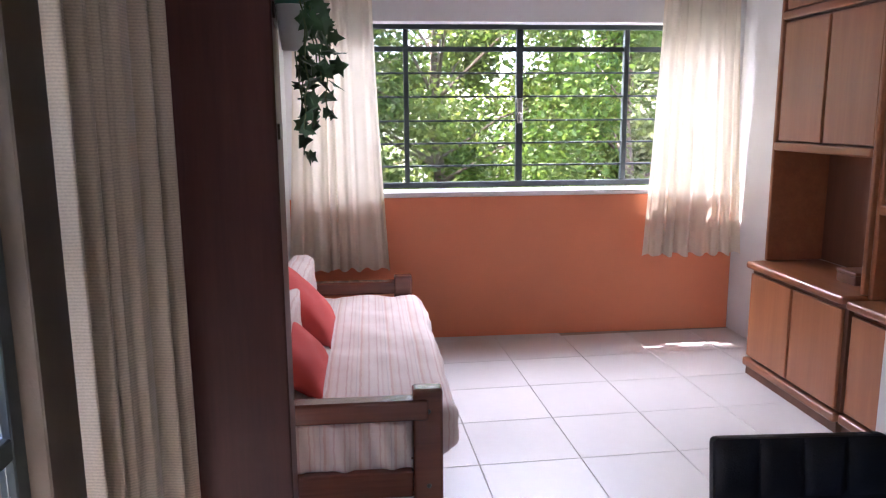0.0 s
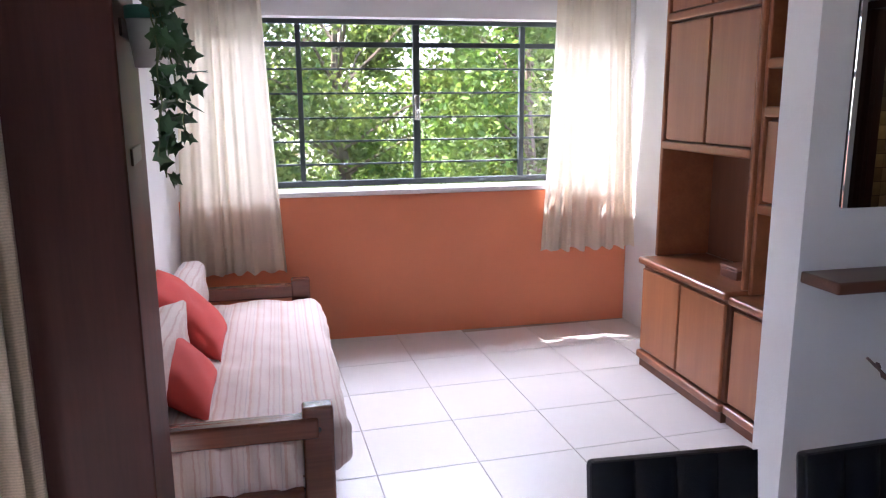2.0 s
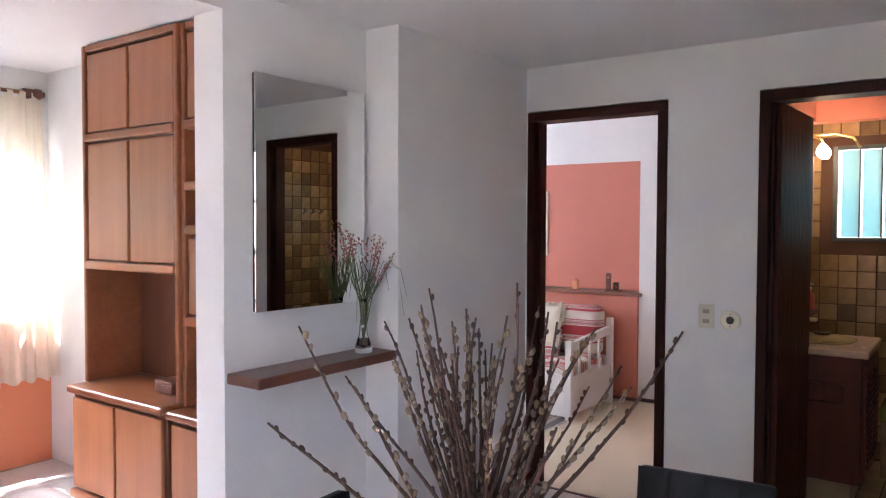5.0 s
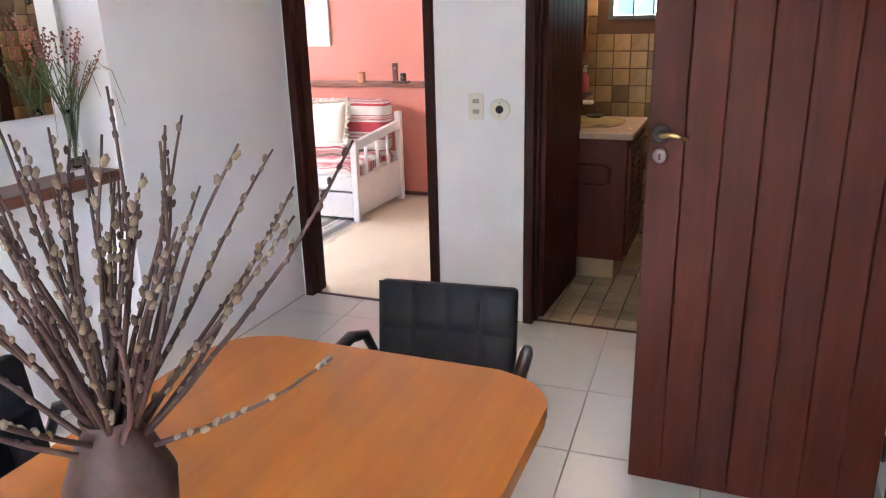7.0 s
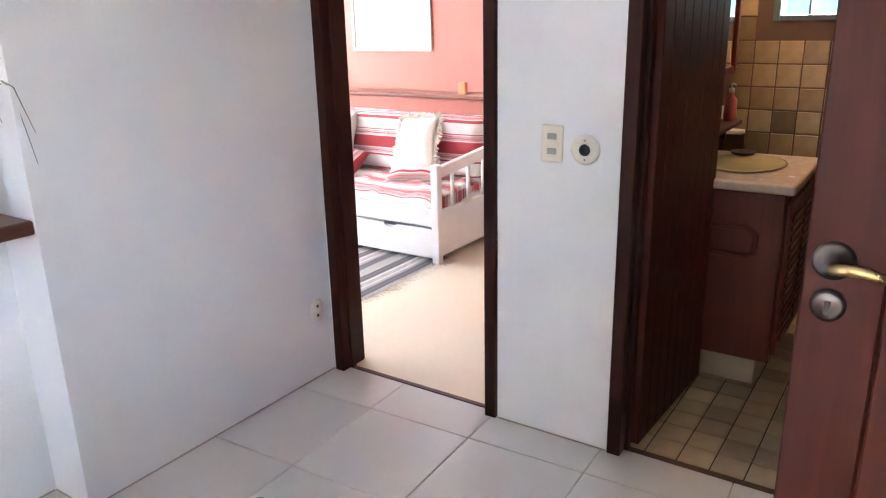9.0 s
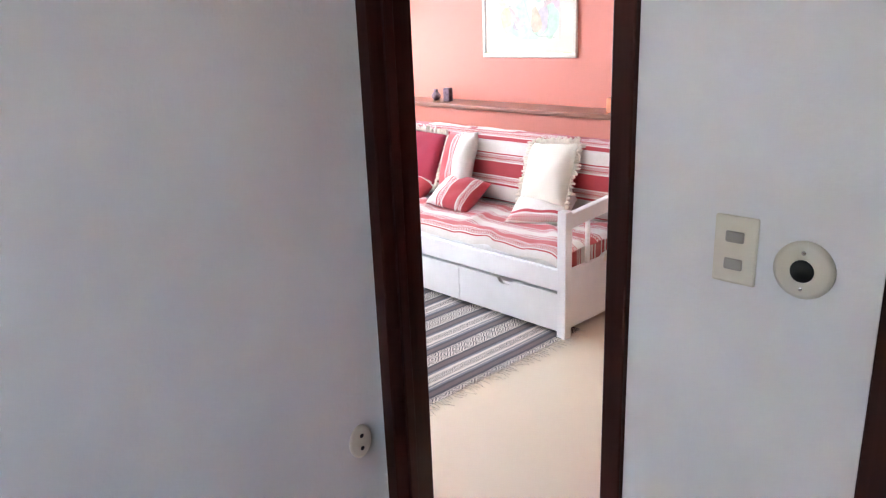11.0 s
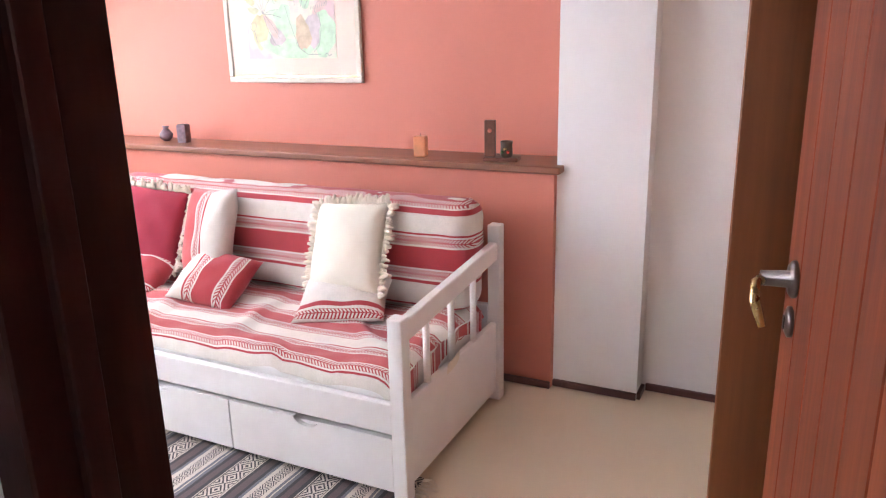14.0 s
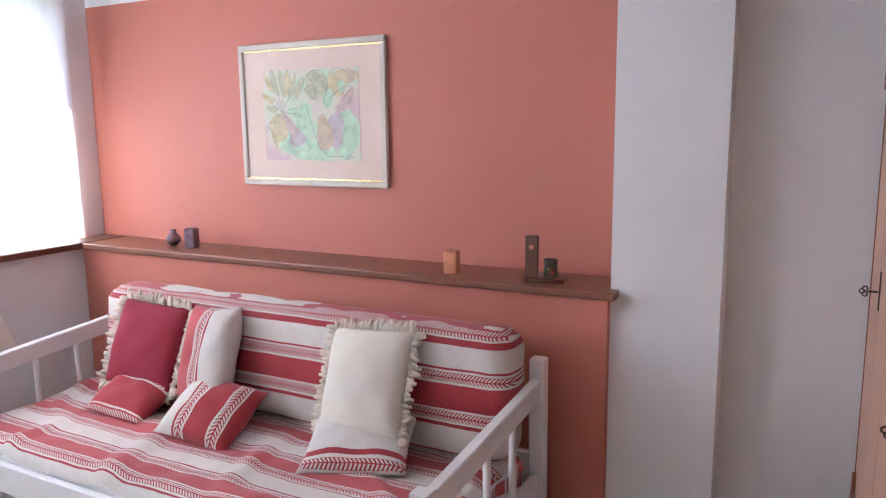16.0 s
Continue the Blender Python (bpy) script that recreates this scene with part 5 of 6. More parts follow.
blot("fruit_core", 0.165, 0.415, 0.020, 0.026, 0, ART["mint"], 0.0011)
blot("bud", 0.185, 0.355, 0.024, 0.068, 42, ART["pink"], 0.0008)
ls = []
# spokes and rim of the round leaf
for k in range(9):
    a = radians(15 + 40 * k)
    ls.append([(0.035 + 0.012 * math.cos(a), 0.425 + 0.012 * math.sin(a)), (0.035 + 0.050 * math.cos(a + 0.15), 0.425 + 0.048 * math.sin(a + 0.15))])
ls.append([(0.035, 0.345), (0.033, 0.42), (0.036, 0.485)])
ls.append([(0.035 + 0.062 * math.cos(radians(q)), 0.425 + 0.060 * math.sin(radians(q))) for q in range(-40, 221, 20)])
# stems tied over the funnel vase, leaf outlines
for ey, ez in ((-0.205, 0.35), (-0.19, 0.375), (-0.165, 0.39), (-0.135, 0.40), (-0.10, 0.38), (-0.06, 0.33), (-0.045, 0.295)):
    ls.append([(-0.145, 0.312), ((ey - 0.145) / 2 - 0.004, (ez + 0.312) / 2 + 0.006), (ey, ez)])
for cy, cz, rot in ((-0.185, 0.44, -20), (-0.118, 0.435, 8), (-0.055, 0.41, 26), (0.185, 0.355, 42)):
    c_, s_ = math.cos(radians(rot)), math.sin(radians(rot))
    ls.append([(cy + 0.017 * math.cos(q * 0.5) * c_ + 0.058 * math.sin(q * 0.5) * s_, cz - 0.017 * math.cos(q * 0.5) * s_ + 0.058 * math.sin(q * 0.5) * c_) for q in range(11)])
ls += [[(-0.02, 0.345), (0.0, 0.28), (0.025, 0.21), (0.05, 0.155), (0.095, 0.128), (0.165, 0.128)], [(0.165, 0.31), (0.175, 0.24), (0.16, 0.17), (0.13, 0.14)], [(-0.145, 0.305), (-0.125, 0.24), (-0.088, 0.175), (-0.06, 0.165)], [(-0.135, 0.305), (-0.09, 0.25), (-0.06, 0.20)],
       [(-0.22, 0.275), (-0.232, 0.25), (-0.21, 0.235), (-0.19, 0.25), (-0.195, 0.275), (-0.22, 0.275)], [(-0.205, 0.24), (-0.195, 0.19), (-0.18, 0.16)], [(0.09, 0.335), (0.12, 0.38), (0.165, 0.405), (0.215, 0.42)], [(0.07, 0.34), (0.085, 0.39), (0.095, 0.42)],
       [(0.105, 0.47), (0.13, 0.487), (0.165, 0.488), (0.19, 0.47), (0.20, 0.44)], [(0.185, 0.125), (0.20, 0.133), (0.21, 0.12), (0.225, 0.128)], [(0.03, 0.19), (0.035, 0.165)], [(0.04, 0.187), (0.043, 0.16)]]
for k in range(8):
    ls.append([(0.125 + 0.012 * k, 0.325 + 0.002 * k), (0.128 + 0.012 * k, 0.337 + 0.003 * k)])
for k, one in enumerate(ls):
    strokes("pencil_line", ART["dark"], [one], 0.0012 + 0.00002 * k, 0.0024)

# things on the ledge
LZ = 0.9255
cd = thing("candle", (6.20, 3.70, LZ), 12, "square orange pillar candle", "candle")
bm = bmesh.new()
add_box(bm, -0.026, 0.026, -0.026, 0.026, 0, 0.085, 0.006, 2)
part("wax", bm, plain("orange_wax", (0.78, 0.34, 0.17), 0.5, var=0.3, scale=14), cd)
tube("wick", [(0, 0, 0.085), (0.002, 0, 0.095)], 0.0012, M_BLACK, cd, 5)
wt = thing("wood_ornament", (6.20, 3.34, LZ), 8, "dark wooden ornament with upright board and cup", "ornament")
wt.scale = (0.74, 0.74, 0.74)
box("base", (-0.045, 0.045, -0.10, 0.09, 0, 0.02), M_SHELF, wt, 0.004)
bm = bmesh.new()
add_box(bm, -0.012, 0.012, 0.03, 0.09, 0.0205, 0.215, 0.003)
part("upright", bm, M_SHELF, wt)
# wall-red disc stands for a hole with the wall showing through
lathe("hole_disc", [(0.012, 0), (0.011, 0.002), (0, 0.002)], M_RED, wt, 14, "", Matrix.Translation((-0.0125, 0.06, 0.16)) @ Matrix.Rotation(radians(-90), 4, "Y"))
lathe("cup", [(0.03, 0.0205), (0.034, 0.03), (0.032, 0.085), (0.034, 0.105), (0.028, 0.104), (0.026, 0.03), (0, 0.03)], plain("painted_cup", (0.07, 0.05, 0.03), 0.4, var=0.5, scale=30), wt, 16, "painted dark cup", Matrix.Translation((0, -0.03, 0)))
for k, cc in enumerate((M_CORAL, M_BASIN, M_LEAF)):
    lathe("painted_dot", [(0.009, 0), (0, 0.001)], cc, wt, 10, "", Matrix.Translation((-0.032, -0.045 + k * 0.016, 0.05 + 0.015 * (k % 2))) @ Matrix.Rotation(radians(-90), 4, "Y"))
M_VASE = plain("mottled_violet_glaze", (0.20, 0.13, 0.16), 0.5, var=0.6, scale=45, bmp=0.3)
v1 = thing("square_vase", (6.23, 5.05, LZ), 15, "square mottled violet ceramic vase", "vase")
bm = bmesh.new()
add_box(bm, -0.025, 0.025, -0.025, 0.025, 0, 0.09, 0.005, 2)
part("body", bm, M_VASE, v1)
box("mouth", (-0.019, 0.019, -0.019, 0.019, 0.0902, 0.092), M_BLACK, v1, 0)
v2 = thing("small_vase", (6.25, 5.19, LZ), 0, "small round violet vase", "vase")
lathe("body", [(0.015, 0), (0.032, 0.018), (0.034, 0.035), (0.02, 0.055), (0.012, 0.062), (0.018, 0.075), (0.01, 0.076), (0, 0.06)], M_VASE, v2, 18)

# wardrobe
wd = thing("wardrobe", (4.776, 1.853, 0.003), 0, "tall brown wooden wardrobe with pale doors and keys", "wardrobe")
WL = 1.505
box("side_panel", (0, 0.025, 0, 0.506, 0, 2.3), M_WARD, wd, 0.003, "dark brown side")
box("side_panel", (WL - 0.025, WL, 0, 0.506, 0, 2.3), M_WARD, wd, 0.003)
box("top_panel", (0.0255, WL - 0.0255, 0, 0.482, 2.275, 2.3), M_WARD, wd, 0.003)
box("plinth", (0.0255, WL - 0.0255, 0.02, 0.46, 0, 0.07), M_WARD, wd, 0.003)
box("back_panel", (0.0255, WL - 0.0255, 0.0, 0.012, 0.071, 2.274), M_WARD, wd, 0)
nd = 4
for i in range(nd):
    a, b = 0.026 + (WL - 0.052) * i / nd, 0.026 + (WL - 0.052) * (i + 1) / nd
    dr = box("door", (a + 0.002, b - 0.002, 0.4825, 0.504, 0.075, 2.27), M_WARDF, wd, 0.003)
    for za, zb in ((0.16, 0.42), (1.56, 2.20)):
        for k in range(int((zb - za) / 0.03)):
            z = za + 0.03 * k
            bm = bmesh.new()
            add_box(bm, a + 0.07, b - 0.07, -0.011, 0.011, -0.003, 0.003, 0.001)
            part("slat", bm, M_CABEDGE, dr, "", Matrix.Translation((0, 0.508, z)) @ Matrix.Rotation(radians(-35), 4, "X"))
        for d in ((a + 0.05, a + 0.0695, 0.5045, 0.516, za - 0.02, zb + 0.01), (b - 0.0695, b - 0.05, 0.5045, 0.516, za - 0.02, zb + 0.01)):
            box("louvre_frame", d, M_CABEDGE, dr, 0.003)
    if i % 2:
        continue
    kz, kx = (1.05 if i else 1.0), b - 0.05
    box("escutcheon", (kx - 0.008, kx + 0.008, 0.5045, 0.507, kz - 0.045, kz + 0.05), M_IRON, dr, 0.001)
    bm = bmesh.new()
    # bow of three loops; the second key hangs down flat
    m_key = Matrix.Translation((kx, 0.509, kz)) @ Matrix.Rotation(radians(0 if i else -75), 4, "X")
    add_tube(bm, [m_key @ Vector((0, 0, 0)), m_key @ Vector((0, 0.022, 0))], 0.0026, 6)
    for oz, oy in ((0.0, 0.034), (0.007, 0.027), (-0.007, 0.027)):
        add_tube(bm, [m_key @ Vector((0, oy + 0.0055 * math.cos(q * 0.7854), oz + 0.0055 * math.sin(q * 0.7854))) for q in range(9)], 0.0018, 5, False)
    part("key", bm, M_IRON, dr, "dark iron key", None, True)

# woven rug
_D, _B, _G, _C = (0.04, 0.035, 0.04), (0.11, 0.075, 0.07), (0.15, 0.15, 0.17), (0.62, 0.55, 0.46)
rug_w = [(0, _C), (0.012, _D), (0.022, _C), (0.25, _D), (0.262, _C), (0.275, _D), (0.33, _B), (0.41, _D), (0.45, _G), (0.50, _C), (0.515, _G), (0.55, _C), (0.78, _G), (0.82, _D), (0.86, _B), (0.95, _D)]
M_RUG = stripes("striped_rug_weave", "Y", 0.30, rug_w, 0.95, 0.006, 200, 0.05, [(0.03, 0.245, _D, 0.075, 2.0), (0.60, 0.73, _D, 0.05, 2.0)])
rg = thing("rug", (4.12, 3.27, 0.0035), 0, "dark striped woven rug with fringed end", "rug")
bm = bmesh.new()
grid_mesh(bm, 30, 50, lambda u, v: Vector((1.22 * u, 1.75 * v, 0.008 + 0.0025 * noise.noise(Vector((u * 6, v * 9, 0))))))
grid_mesh(bm, 1, 1, lambda u, v: Vector((1.22 * (1 - u), 1.75 * v, 0.0)))
part("weave", bm, M_RUG, rg, "", None, True)
rnd = random.Random(8)
bm = bmesh.new()
for i in range(110):
    x = 1.22 * (i + 0.5) / 110
    l = rnd.uniform(0.03, 0.075)
    add_tube(bm, [(x, 0.003, 0.006), (x + rnd.uniform(-0.012, 0.012), -l * 0.5, 0.005), (x + rnd.uniform(-0.02, 0.02), -l, 0.003)], [0.0022, 0.002, 0.0012], 4)
part("fringe", bm, M_FRINGE, rg, "cream knotted fringe")

# bedroom window: sheer curtain before bright panes
bw = thing("window_2", label="bedroom window behind a white sheer curtain", category="window", kind="structure")
for d in ((BX0, BX1, 5.92, 5.96, BZ0 - 0.005, BZ0 + 0.03), (BX0, BX1, 5.92, 5.96, BZ1 - 0.03, BZ1), (BX0, BX0 + 0.03, 5.92, 5.96, BZ0 + 0.0305, BZ1 - 0.0305), (BX1 - 0.03, BX1, 5.92, 5.96, BZ0 + 0.0305, BZ1 - 0.0305)):
    box("window_frame", d, M_WPAINT, bw, 0.003)
for x in (4.1, 4.85, 5.6):
    box("mullion", (x - 0.015, x + 0.015, 5.925, 5.955, BZ0 + 0.031, BZ1 - 0.031), M_WPAINT, bw, 0.002)
c = thing("curtain", label="white sheer curtain over the bedroom window", category="curtain")
part("cloth", curtain_bm(((BX0 + 0.04, 5.81), (BX1 + 0.05, 5.81)), BZ0, BZ1 + 0.05, 16, 0.010, 0.0, 14, 160, 10), M_SHEER, c, "", None, True)

# bedside lamp seen by the bed end
lp = thing("table_lamp", (5.48, 5.46, 0.003), 0, "small cream shaded lamp on a stand beside the bed", "lamp")
lathe("stand", [(0.11, 0), (0.11, 0.015), (0.02, 0.03), (0.014, 0.50), (0.014, 0.60), (0.0, 0.601)], M_WPAINT, lp, 20)
lathe("shade", [(0.13, 0.56), (0.075, 0.74), (0.073, 0.74), (0.128, 0.56)], M_CREAM, lp, 24)

# ---- bathroom ----
XF = 5.55
wall("wall_bath_east", [(XF, XF + 0.1, 0.2, 1.0, 0, 2.4), (XF, XF + 0.1, 1.555, 1.77, 0, 2.4), (XF, XF + 0.1, 1.0, 1.555, 0, 1.40), (XF, XF + 0.1, 1.0, 1.555, 2.02, 2.4)], M_BATHG, "grouted bathroom end wall")
wall("wall_bath_south", [(XD, XF, 0.1, 0.2, 0, 2.4)], M_BATHG, "grouted bathroom side wall")
wall("bath_cornice", [(XE, XF - 0.0, 1.64, 1.77, 2.17, 2.32), (XF - 0.14, XF - 0.002, 0.2, 1.64, 2.17, 2.32)], M_RED, "reddish painted boxed cornice in the bathroom")
w3 = thing("window_3", label="bathroom window with tall frosted louvres", category="window", kind="structure")
for d in ((XF - 0.01, XF + 0.05, 1.0, 1.03, 1.40, 2.02), (XF - 0.01, XF + 0.05, 1.525, 1.555, 1.40, 2.02), (XF - 0.01, XF + 0.05, 1.0305, 1.5245, 1.40, 1.425), (XF - 0.01, XF + 0.05, 1.0305, 1.5245, 1.995, 2.02)):
    box("window_frame", d, M_STEEL, w3, 0.002)
for i in range(4):
    a = 1.035 + i * 0.123
    box("pane", (-0.003, 0.003, 0.002, 0.108, 1.428, 1.992), M_FROST, w3, 0, "", 1, Matrix.Translation((XF + 0.02, a, 0)) @ Matrix.Rotation(radians(-14), 4, "Z"))
for i in range(1, 4):
    a = 1.0345 + i * 0.123
    box("mullion", (XF - 0.012, XF + 0.045, a - 0.0085, a - 0.0005, 1.4255, 1.9945), M_STEEL, w3, 0.001)
va = thing("vanity", (4.535, 1.255, 0), 0, "dark wooden bathroom vanity with stone top", "vanity")
box("plinth", (0.03, 0.59, 0.05, 0.50, 0.001, 0.12), M_BATHF, va, 0.003, "tiled plinth")
box("body", (0.0, 0.61, 0.0, 0.505, 0.121, 0.80), M_VAN, va, 0.006)
for a, b in ((0.02, 0.30), (0.31, 0.59)):
    dd = box("door", (a, b, -0.018, -0.0005, 0.15, 0.76), M_VAN, va, 0.004)
    for k in range(14):
        box("slat", (a + 0.04, b - 0.04, -0.026, -0.0185, 0.20 + k * 0.037, 0.225 + k * 0.037), M_VAN, dd, 0.002)
tube("towel_bar", [(-0.012, 0.42, 0.66), (-0.016, 0.12, 0.66), (-0.018, 0.09, 0.64), (-0.018, 0.09, 0.57), (-0.016, 0.12, 0.55), (-0.012, 0.42, 0.55)], 0.011, M_VAN, va, 8)
bm = bmesh.new()
add_box(bm, -0.025, 0.63, -0.03, 0.505, 0.801, 0.84, 0.012, 3)
part("stone_top", bm, M_STONE, va)
lathe("basin", [(0.17, 0.841), (0.185, 0.848), (0.175, 0.85), (0.14, 0.843), (0.0, 0.842)], M_BASIN, va, 28, "ochre oval basin", Matrix.Translation((0.33, 0.22, 0)) @ Matrix.Diagonal((1.15, 0.85, 1, 1)))
tube("tap", [(0.33, 0.44, 0.841), (0.33, 0.44, 0.93), (0.33, 0.40, 0.955), (0.33, 0.34, 0.945)], 0.012, M_CHROME, va, 10, "chrome tap")
M_GREEN = plain("olive_green_enamel", (0.20, 0.22, 0.07), 0.18, var=0.1)
tub = thing("bathtub", (5.16, 0.25, 0.002), 0, "olive green enamel bathtub behind a tiled apron", "bathtub")
box("apron", (0.0, 0.02, 0.0, 0.97, 0.0, 0.335), M_BATHT, tub, 0.003, "brown tiled apron")
box("apron", (0.0205, 0.38, 0.95, 0.97, 0.0, 0.335), M_BATHT, tub, 0.003, "brown tiled apron")
bm = bmesh.new()
pts = rounded_rect(0.39, 0.98, 0.06, 5)
inn = [(0.06 + x * (0.27 / 0.39), 0.07 + y * (0.84 / 0.98)) for x, y in pts]
rings = [[bm.verts.new((x, y, z)) for x, y in loop] for loop, z in ((pts, 0.336), (pts, 0.43), (inn, 0.43), ([(0.195 + (x - 0.195) * 0.8, 0.49 + (y - 0.49) * 0.85) for x, y in inn], 0.08))]
for q, w in zip(rings, rings[1:]):
    for i in range(len(q)):
        j = (i + 1) % len(q)
        bm.faces.new((q[i], q[j], w[j], w[i]))
bm.faces.new(rings[-1])
bmesh.ops.bevel(bm, geom=[e for e in bm.edges if e.verts[0].co.z > 0.42 and e.verts[1].co.z > 0.42], offset=0.012, segments=2, affect="EDGES")
part("basin", bm, M_GREEN, tub, "glossy olive basin", None, True)
so2 = thing("soap_dish", (5.06, 1.53, 0.8405), 0, "small dark soap dish on the vanity", "soap dish")
lathe("dish", [(0.03, 0), (0.05, 0.012), (0.052, 0.02), (0.045, 0.018), (0.0, 0.01)], M_IRON, so2, 18)
mc = thing("bathroom_mirror", (4.45, 1.755, 1.19), 0, "bathroom mirror cabinet in a reddish wooden frame", "mirror")
box("body", (0.004, 0.626, -0.14, 0.0, 0.004, 0.716), M_DOOR2, mc, 0.002)
for d in ((0, 0.035, -0.16, -0.1405, 0.0, 0.72), (0.595, 0.63, -0.16, -0.1405, 0, 0.72), (0.0355, 0.5945, -0.16, -0.1405, 0.685, 0.72), (0.0355, 0.5945, -0.16, -0.1405, 0.0, 0.035)):
    box("frame_bar", d, M_DOOR2, mc, 0.003)
box("glass", (0.0355, 0.5945, -0.15, -0.1405, 0.0355, 0.6845), M_MIRROR, mc, 0)
bs2 = thing("bathroom_shelf", (4.45, 1.755, 0.972), 0, "narrow dark wooden shelf under the bathroom mirror", "shelf")
box("board", (0.0, 0.66, -0.20, 0.0, 0.0, 0.018), M_FRAME, bs2, 0.004)
for x in (0.08, 0.58):
    box("bracket", (x, x + 0.02, -0.15, 0.0, -0.06, -0.0005), M_FRAME, bs2, 0.003)
sb = thing("soap_bottle", (5.055, 1.60, 0.9905), 0, "pink plastic pump bottle on the bathroom shelf", "bottle")
lathe("bottle", [(0.024, 0), (0.027, 0.008), (0.027, 0.09), (0.012, 0.108), (0.011, 0.12), (0, 0.121)], plain("pink_plastic", (0.62, 0.13, 0.12), 0.35), sb, 16)
lathe("cap", [(0.012, 0.1212), (0.012, 0.14), (0.004, 0.141), (0.004, 0.16), (0, 0.161)], M_WPAINT, sb, 12)
tube("nozzle", [(0, 0, 0.157), (-0.012, -0.012, 0.159), (-0.022, -0.022, 0.154)], 0.004, M_WPAINT, sb, 6)
sp2 = thing("soap_holder", (5.50, 1.755, 0.86), 0, "cream ceramic soap holder on the tiles", "soap holder")
box("back_plate", (-0.04, 0.04, -0.02, 0.0, 0.0, 0.14), M_PLATE, sp2, 0.006, seg=2)
box("tray", (-0.035, 0.035, -0.13, -0.0205, 0.01, 0.03), M_PLATE, sp2, 0.006, seg=2)
hk2 = thing("wall_tap", (5.24, 1.755, 1.205), 0, "small chrome tap on the tiled wall", "tap")
lathe("rose", [(0.028, 0), (0.024, 0.008), (0.01, 0.012), (0.01, 0.12), (0, 0.121)], M_CHROME, hk2, 16, "", Matrix.Rotation(radians(90), 4, "X"))
tube("cross_handle", [(-0.035, -0.125, 0), (0, -0.13, 0.004), (0.035, -0.125, 0)], 0.008, M_CHROME, hk2, 8)
wl = thing("wall_lamp", (5.20, 1.76, 2.0), 0, "brass wall lamp with lit glass bulbs and curved shower arm", "lamp")
# the long curve stands for the shower pipe beside the bulbs
tube("lamp_shower_arm", [(0, 0, 0.02), (0.0, -0.10, 0.06), (0.0, -0.26, 0.065), (0.0, -0.36, 0.035), (0.0, -0.40, -0.03)], 0.007, M_BRASS, wl, 8)
M_BULB = emit("lit_bulb", (1.0, 0.72, 0.40), 5.0)
for x in (-0.05, 0.05):
    lathe("bulb", [(0.012, 0.0), (0.03, -0.03), (0.034, -0.055), (0.02, -0.08), (0, -0.085)], M_BULB, wl, 16, "lit warm bulb", Matrix.Translation((x, -0.20, 0.0)))
    tube("bulb_arm", [(0, -0.10, 0.06), (x, -0.18, 0.04), (x, -0.20, 0.0)], 0.006, M_BRASS, wl, 6)
bl_d = bpy.data.lights.new("bath_lamp", "POINT")
bl_d.energy, bl_d.color, bl_d.shadow_soft_size = 0.08, (1.0, 0.80, 0.58), 0.06
bl_o = new("bath_lamp", bl_d)
bl_o.location = (5.20, 1.50, 1.86)
for k in range(3):
    hk = thing("towel_hook", (4.75 + 0.1 * k, 0.216, 1.62), 0, "small chrome towel hook on the tiles", "hook", "towel hooks")
    lathe("plate", [(0.022, 0), (0.02, 0.006), (0.006, 0.008), (0.006, 0.035), (0.012, 0.04), (0, 0.045)], M_CHROME, hk, 14, "", Matrix.Rotation(radians(-90), 4, "X"))

# ---- outdoors ----
tagged(box("ground", (-600, 600, YW + 0.21, 1200, -1.6, -1.5), M_GROUND, None, 0), "sloping leafy ground outside", "ground", kind="structure")
tagged(box("ground_west", (-600, -0.73, -600, YW + 0.2, -0.3, -0.16), M_GROUND, None, 0), "garden ground outside the glazed door", "ground", kind="structure")


def tree(at, height, spread, seed, mat, leaves, size, low=0.10):
    t = thing("tree", at, 0, "leafy green tree outside, window view and added shade", "tree", "garden trees")
    rnd = random.Random(seed)
    bt = bmesh.new()
    add_tube(bt, [(0, 0, 0), (0.08, 0.02, height * 0.3), (-0.05, 0.05, height * 0.6), (0, 0, height * 0.9)], [0.12, 0.09, 0.05, 0.01], 8)
    clumps = []
    for k in range(46):
        a, z = rnd.uniform(0, 6.28), rnd.uniform(low, 1.0)
        r = spread * (0.35 + 0.65 * math.sqrt(rnd.random())) * (1.05 - 0.6 * abs(z - 0.5))
        c = Vector((r * math.cos(a), r * math.sin(a), height * z))
        clumps.append((c, rnd.uniform(0.28, 0.6)))
        if k % 2 == 0:
            add_tube(bt, [(0, 0, max(0.1, height * z * 0.75)), c * 0.5 + Vector((0, 0, height * z * 0.42)), c], [0.028, 0.016, 0.005], 5)
    part("trunk", bt, M_BARK, t)
    vs, fs = [], []
    for i in range(leaves):
        c, cr = clumps[rnd.randrange(len(clumps))]
        p = c + Vector((rnd.gauss(0, 1), rnd.gauss(0, 1), rnd.gauss(0, 0.8))) * cr * 0.62
        d = Vector((rnd.uniform(-1, 1), rnd.uniform(-1, 1), rnd.uniform(-0.9, 0.5))).normalized()
        w = d.cross(Vector((rnd.uniform(-1, 1), rnd.uniform(-1, 1), rnd.uniform(-1, 1)))).normalized()
        s = size * rnd.uniform(0.6, 1.3)
        n = len(vs)
        vs += [p, p + d * s * 0.5 + w * s * 0.28, p + d * s, p + d * s * 0.5 - w * s * 0.28]
        fs.append((n, n + 1, n + 2, n + 3))
    me = bpy.data.meshes.new("crown")
    me.from_pydata([tuple(v) for v in vs], [], fs)
    link_mesh("crown", me, mat, t)
    return t


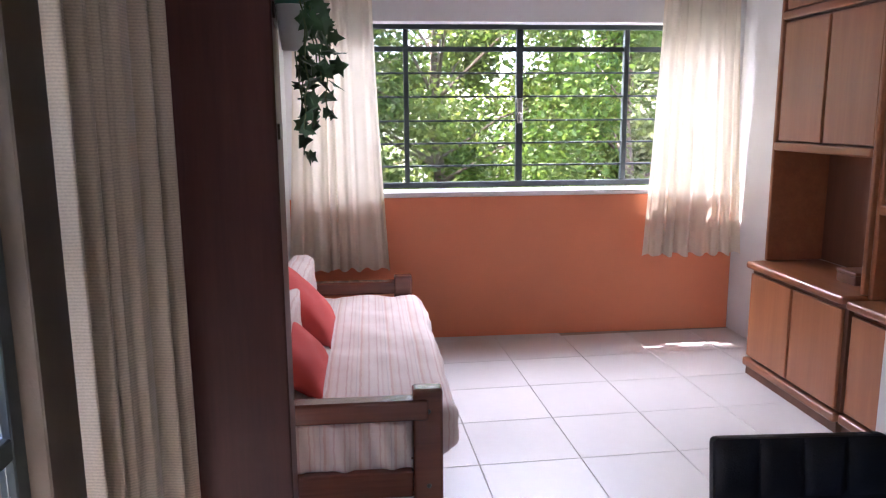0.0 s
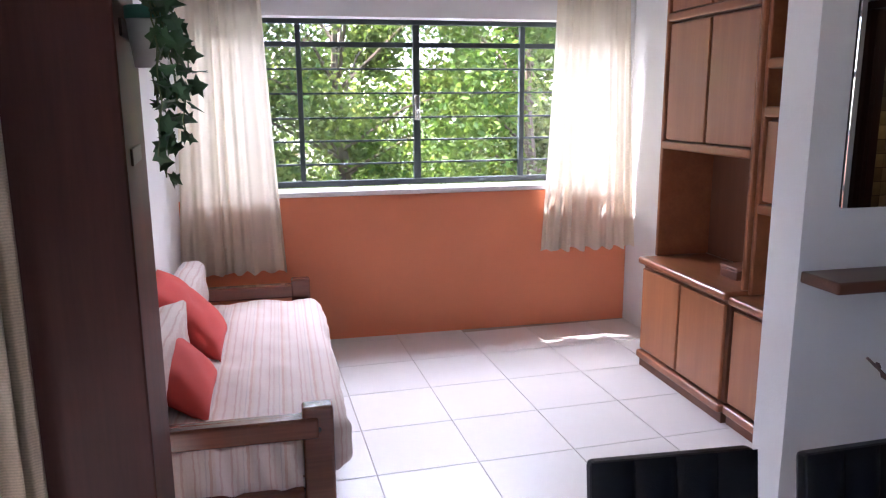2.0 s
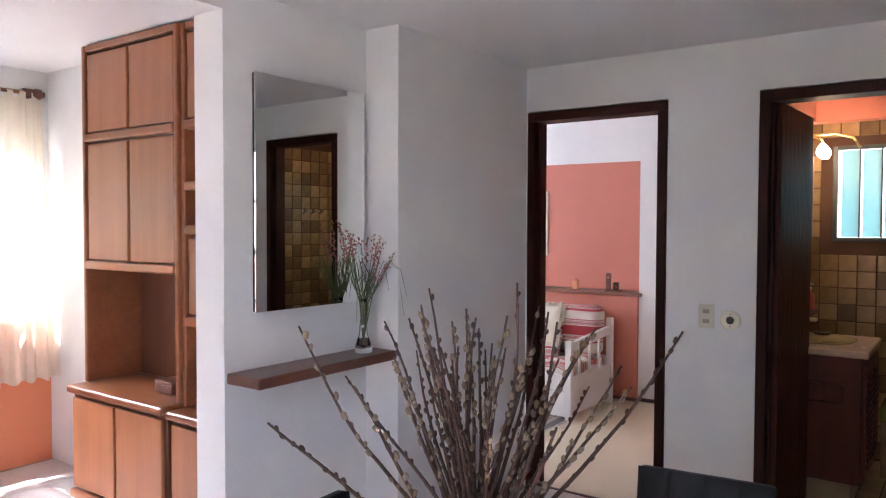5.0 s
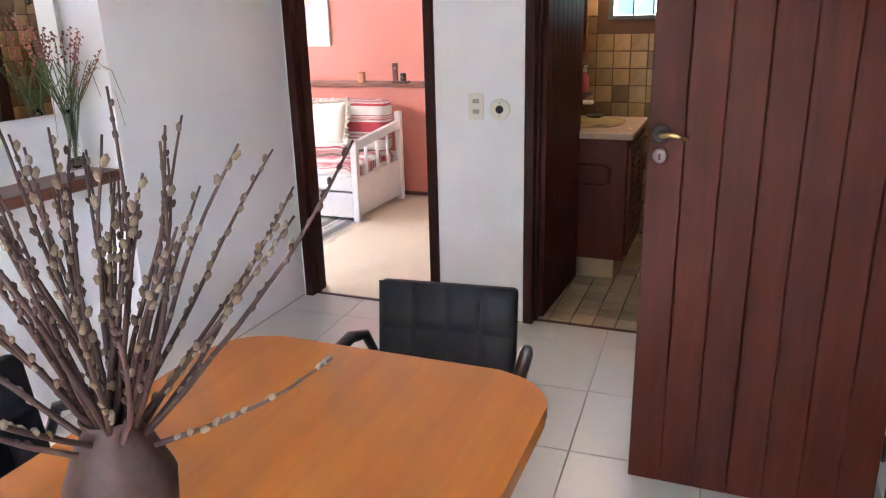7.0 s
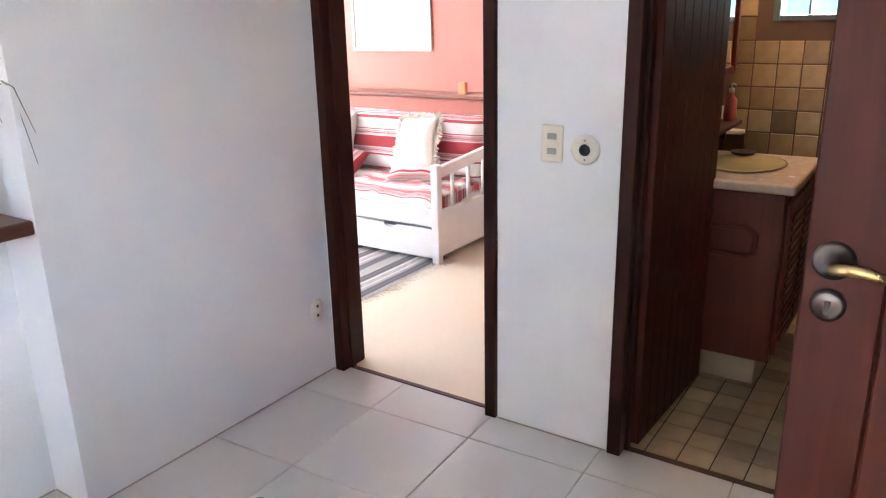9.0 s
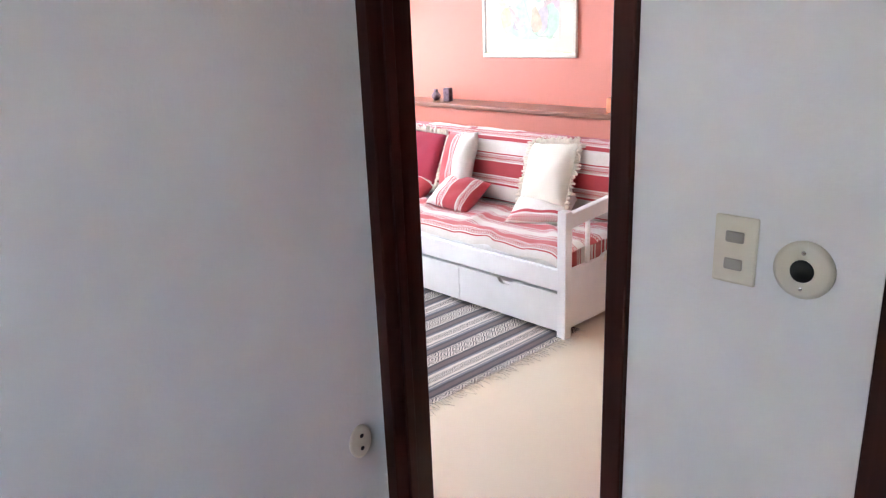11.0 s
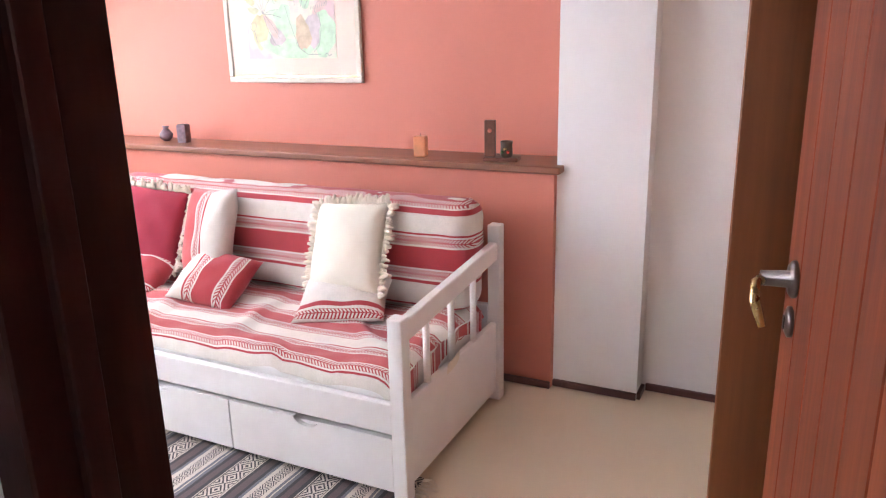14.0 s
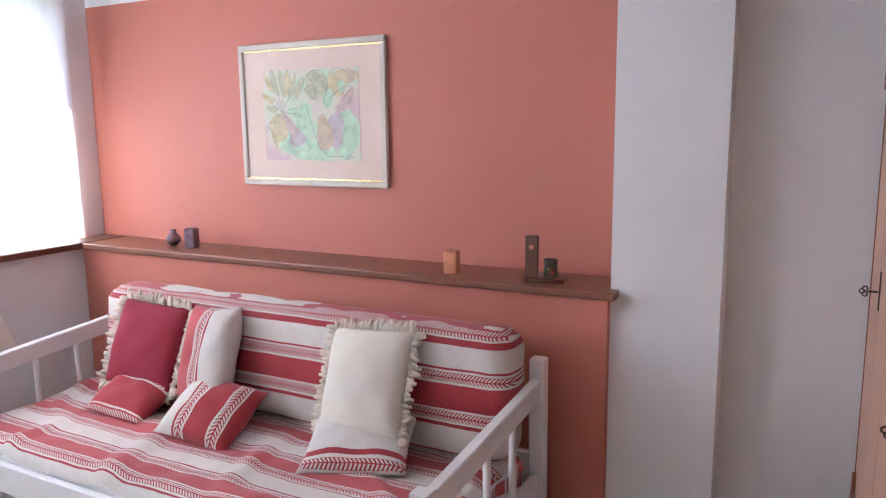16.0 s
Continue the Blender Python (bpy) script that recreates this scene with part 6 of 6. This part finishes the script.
# unseen tall tree, added to shade the left of the sun patch
tree((-2.45, 7.6, -1.5), 9.0, 1.9, 9, M_TREE, 18000, 0.2, 0.5)
tree((-1.6, 9.6, -1.5), 5.2, 2.0, 1, M_TREE, 40000, 0.082)
tree((0.9, 10.4, -1.5), 5.4, 2.1, 2, M_TREE2, 44000, 0.082)
tree((3.2, 9.7, -1.5), 5.0, 2.0, 3, M_TREE, 40000, 0.082)
tree((5.8, 11.3, -1.5), 5.6, 2.2, 4, M_TREE2, 20000, 0.12)
tree((-0.4, 13.2, -1.5), 6.5, 2.8, 5, M_TREE2, 28000, 0.14)
tree((3.4, 14.0, -1.5), 6.8, 3.0, 6, M_TREE, 28000, 0.14)
tree((8.5, 14.5, -1.5), 6.8, 3.0, 7, M_TREE, 9000, 0.2)
tree((-4.5, 12.5, -1.5), 6.5, 2.8, 8, M_TREE2, 9000, 0.2)
# added west tree: cuts sky light at the glazed door, gives green
tree((-3.8, 1.6, -0.3), 5.0, 1.9, 10, M_TREE, 12000, 0.16)

# ---- floor and wall tiles, last ----
def tile_mesh(name, w, h, t, bev, material, axis="Z"):
    bm = bmesh.new()
    add_box(bm, -w / 2, w / 2, -h / 2, h / 2, -t, 0, 0)
    top = [e for e in bm.edges if all(abs(v.co.z) < 1e-6 for v in e.verts)]
    bmesh.ops.bevel(bm, geom=top, offset=bev, segments=1, affect="EDGES")
    me = bpy.data.meshes.new(name)
    bm.to_mesh(me)
    bm.free()
    me.materials.append(material)
    return me


fl = thing("floor", label="pale glazed square floor tiles with thin grout", category="floor", kind="structure")
PU, PV, ROT = 0.444, 0.437, 2.3
tm = tile_mesh("tile", PU - 0.004, PV - 0.004, 0.008, 0.0015, M_TILE)
ca, sa = math.cos(radians(ROT)), math.sin(radians(ROT))
for i in range(-4, 8):
    for j in range(-10, 5):
        u, v = (i + 0.5) * PU, (j + 0.5) * PV
        x, y = 0.882 + u * ca - v * sa, 4.154 + u * sa + v * ca
        if -0.75 < x < XD + 0.12 and 0.02 < y < YW + 0.15:
            link_mesh("tile", tm, None, fl, "", pose(x, y, 0, 0, 0, ROT))
tb_me = tile_mesh("tile", 0.103, 0.103, 0.008, 0.003, M_BATHT)
tf_me = tile_mesh("tile", 0.103, 0.103, 0.006, 0.003, M_BATHF)
be = thing("bath_wall_tiling", label="brown glazed tiles on the bathroom end wall", category="wall tiles", kind="structure")
for i in range(14):
    for j in range(20):
        y, z = 0.26 + 0.109 * i, 0.06 + 0.109 * j
        if 0.95 < y < 1.60 and 1.35 < z < 2.07:
            continue
        link_mesh("tile", tb_me, None, be, "", pose(XF - 0.007, y, z, 0, -90, 0))
bn = thing("bath_side_tiling", label="brown glazed tiles on the bathroom side wall", category="wall tiles", kind="structure")
for i in range(14):
    for j in range(20):
        x, z = 4.03 + 0.109 * i, 0.06 + 0.109 * j
        link_mesh("tile", tb_me, None, bn, "", pose(x, 1.763, z, 90, 0, 0))
bsd = thing("bath_shower_tiling", label="brown glazed tiles behind the towel hooks", category="wall tiles", kind="structure")
for i in range(14):
    for j in range(20):
        x, z = 4.03 + 0.109 * i, 0.06 + 0.109 * j
        link_mesh("tile", tb_me, None, bsd, "", pose(x, 0.208, z, -90, 0, 0))
bfl = thing("bath_floor_tiling", label="ochre bathroom floor tiles", category="floor", kind="structure")
for i in range(15):
    for j in range(15):
        x, y = XE + 0.0 + 0.109 * i, 0.26 + 0.109 * j
        link_mesh("tile", tf_me, None, bfl, "", pose(x, y, 0.007, 0, 0, 0))
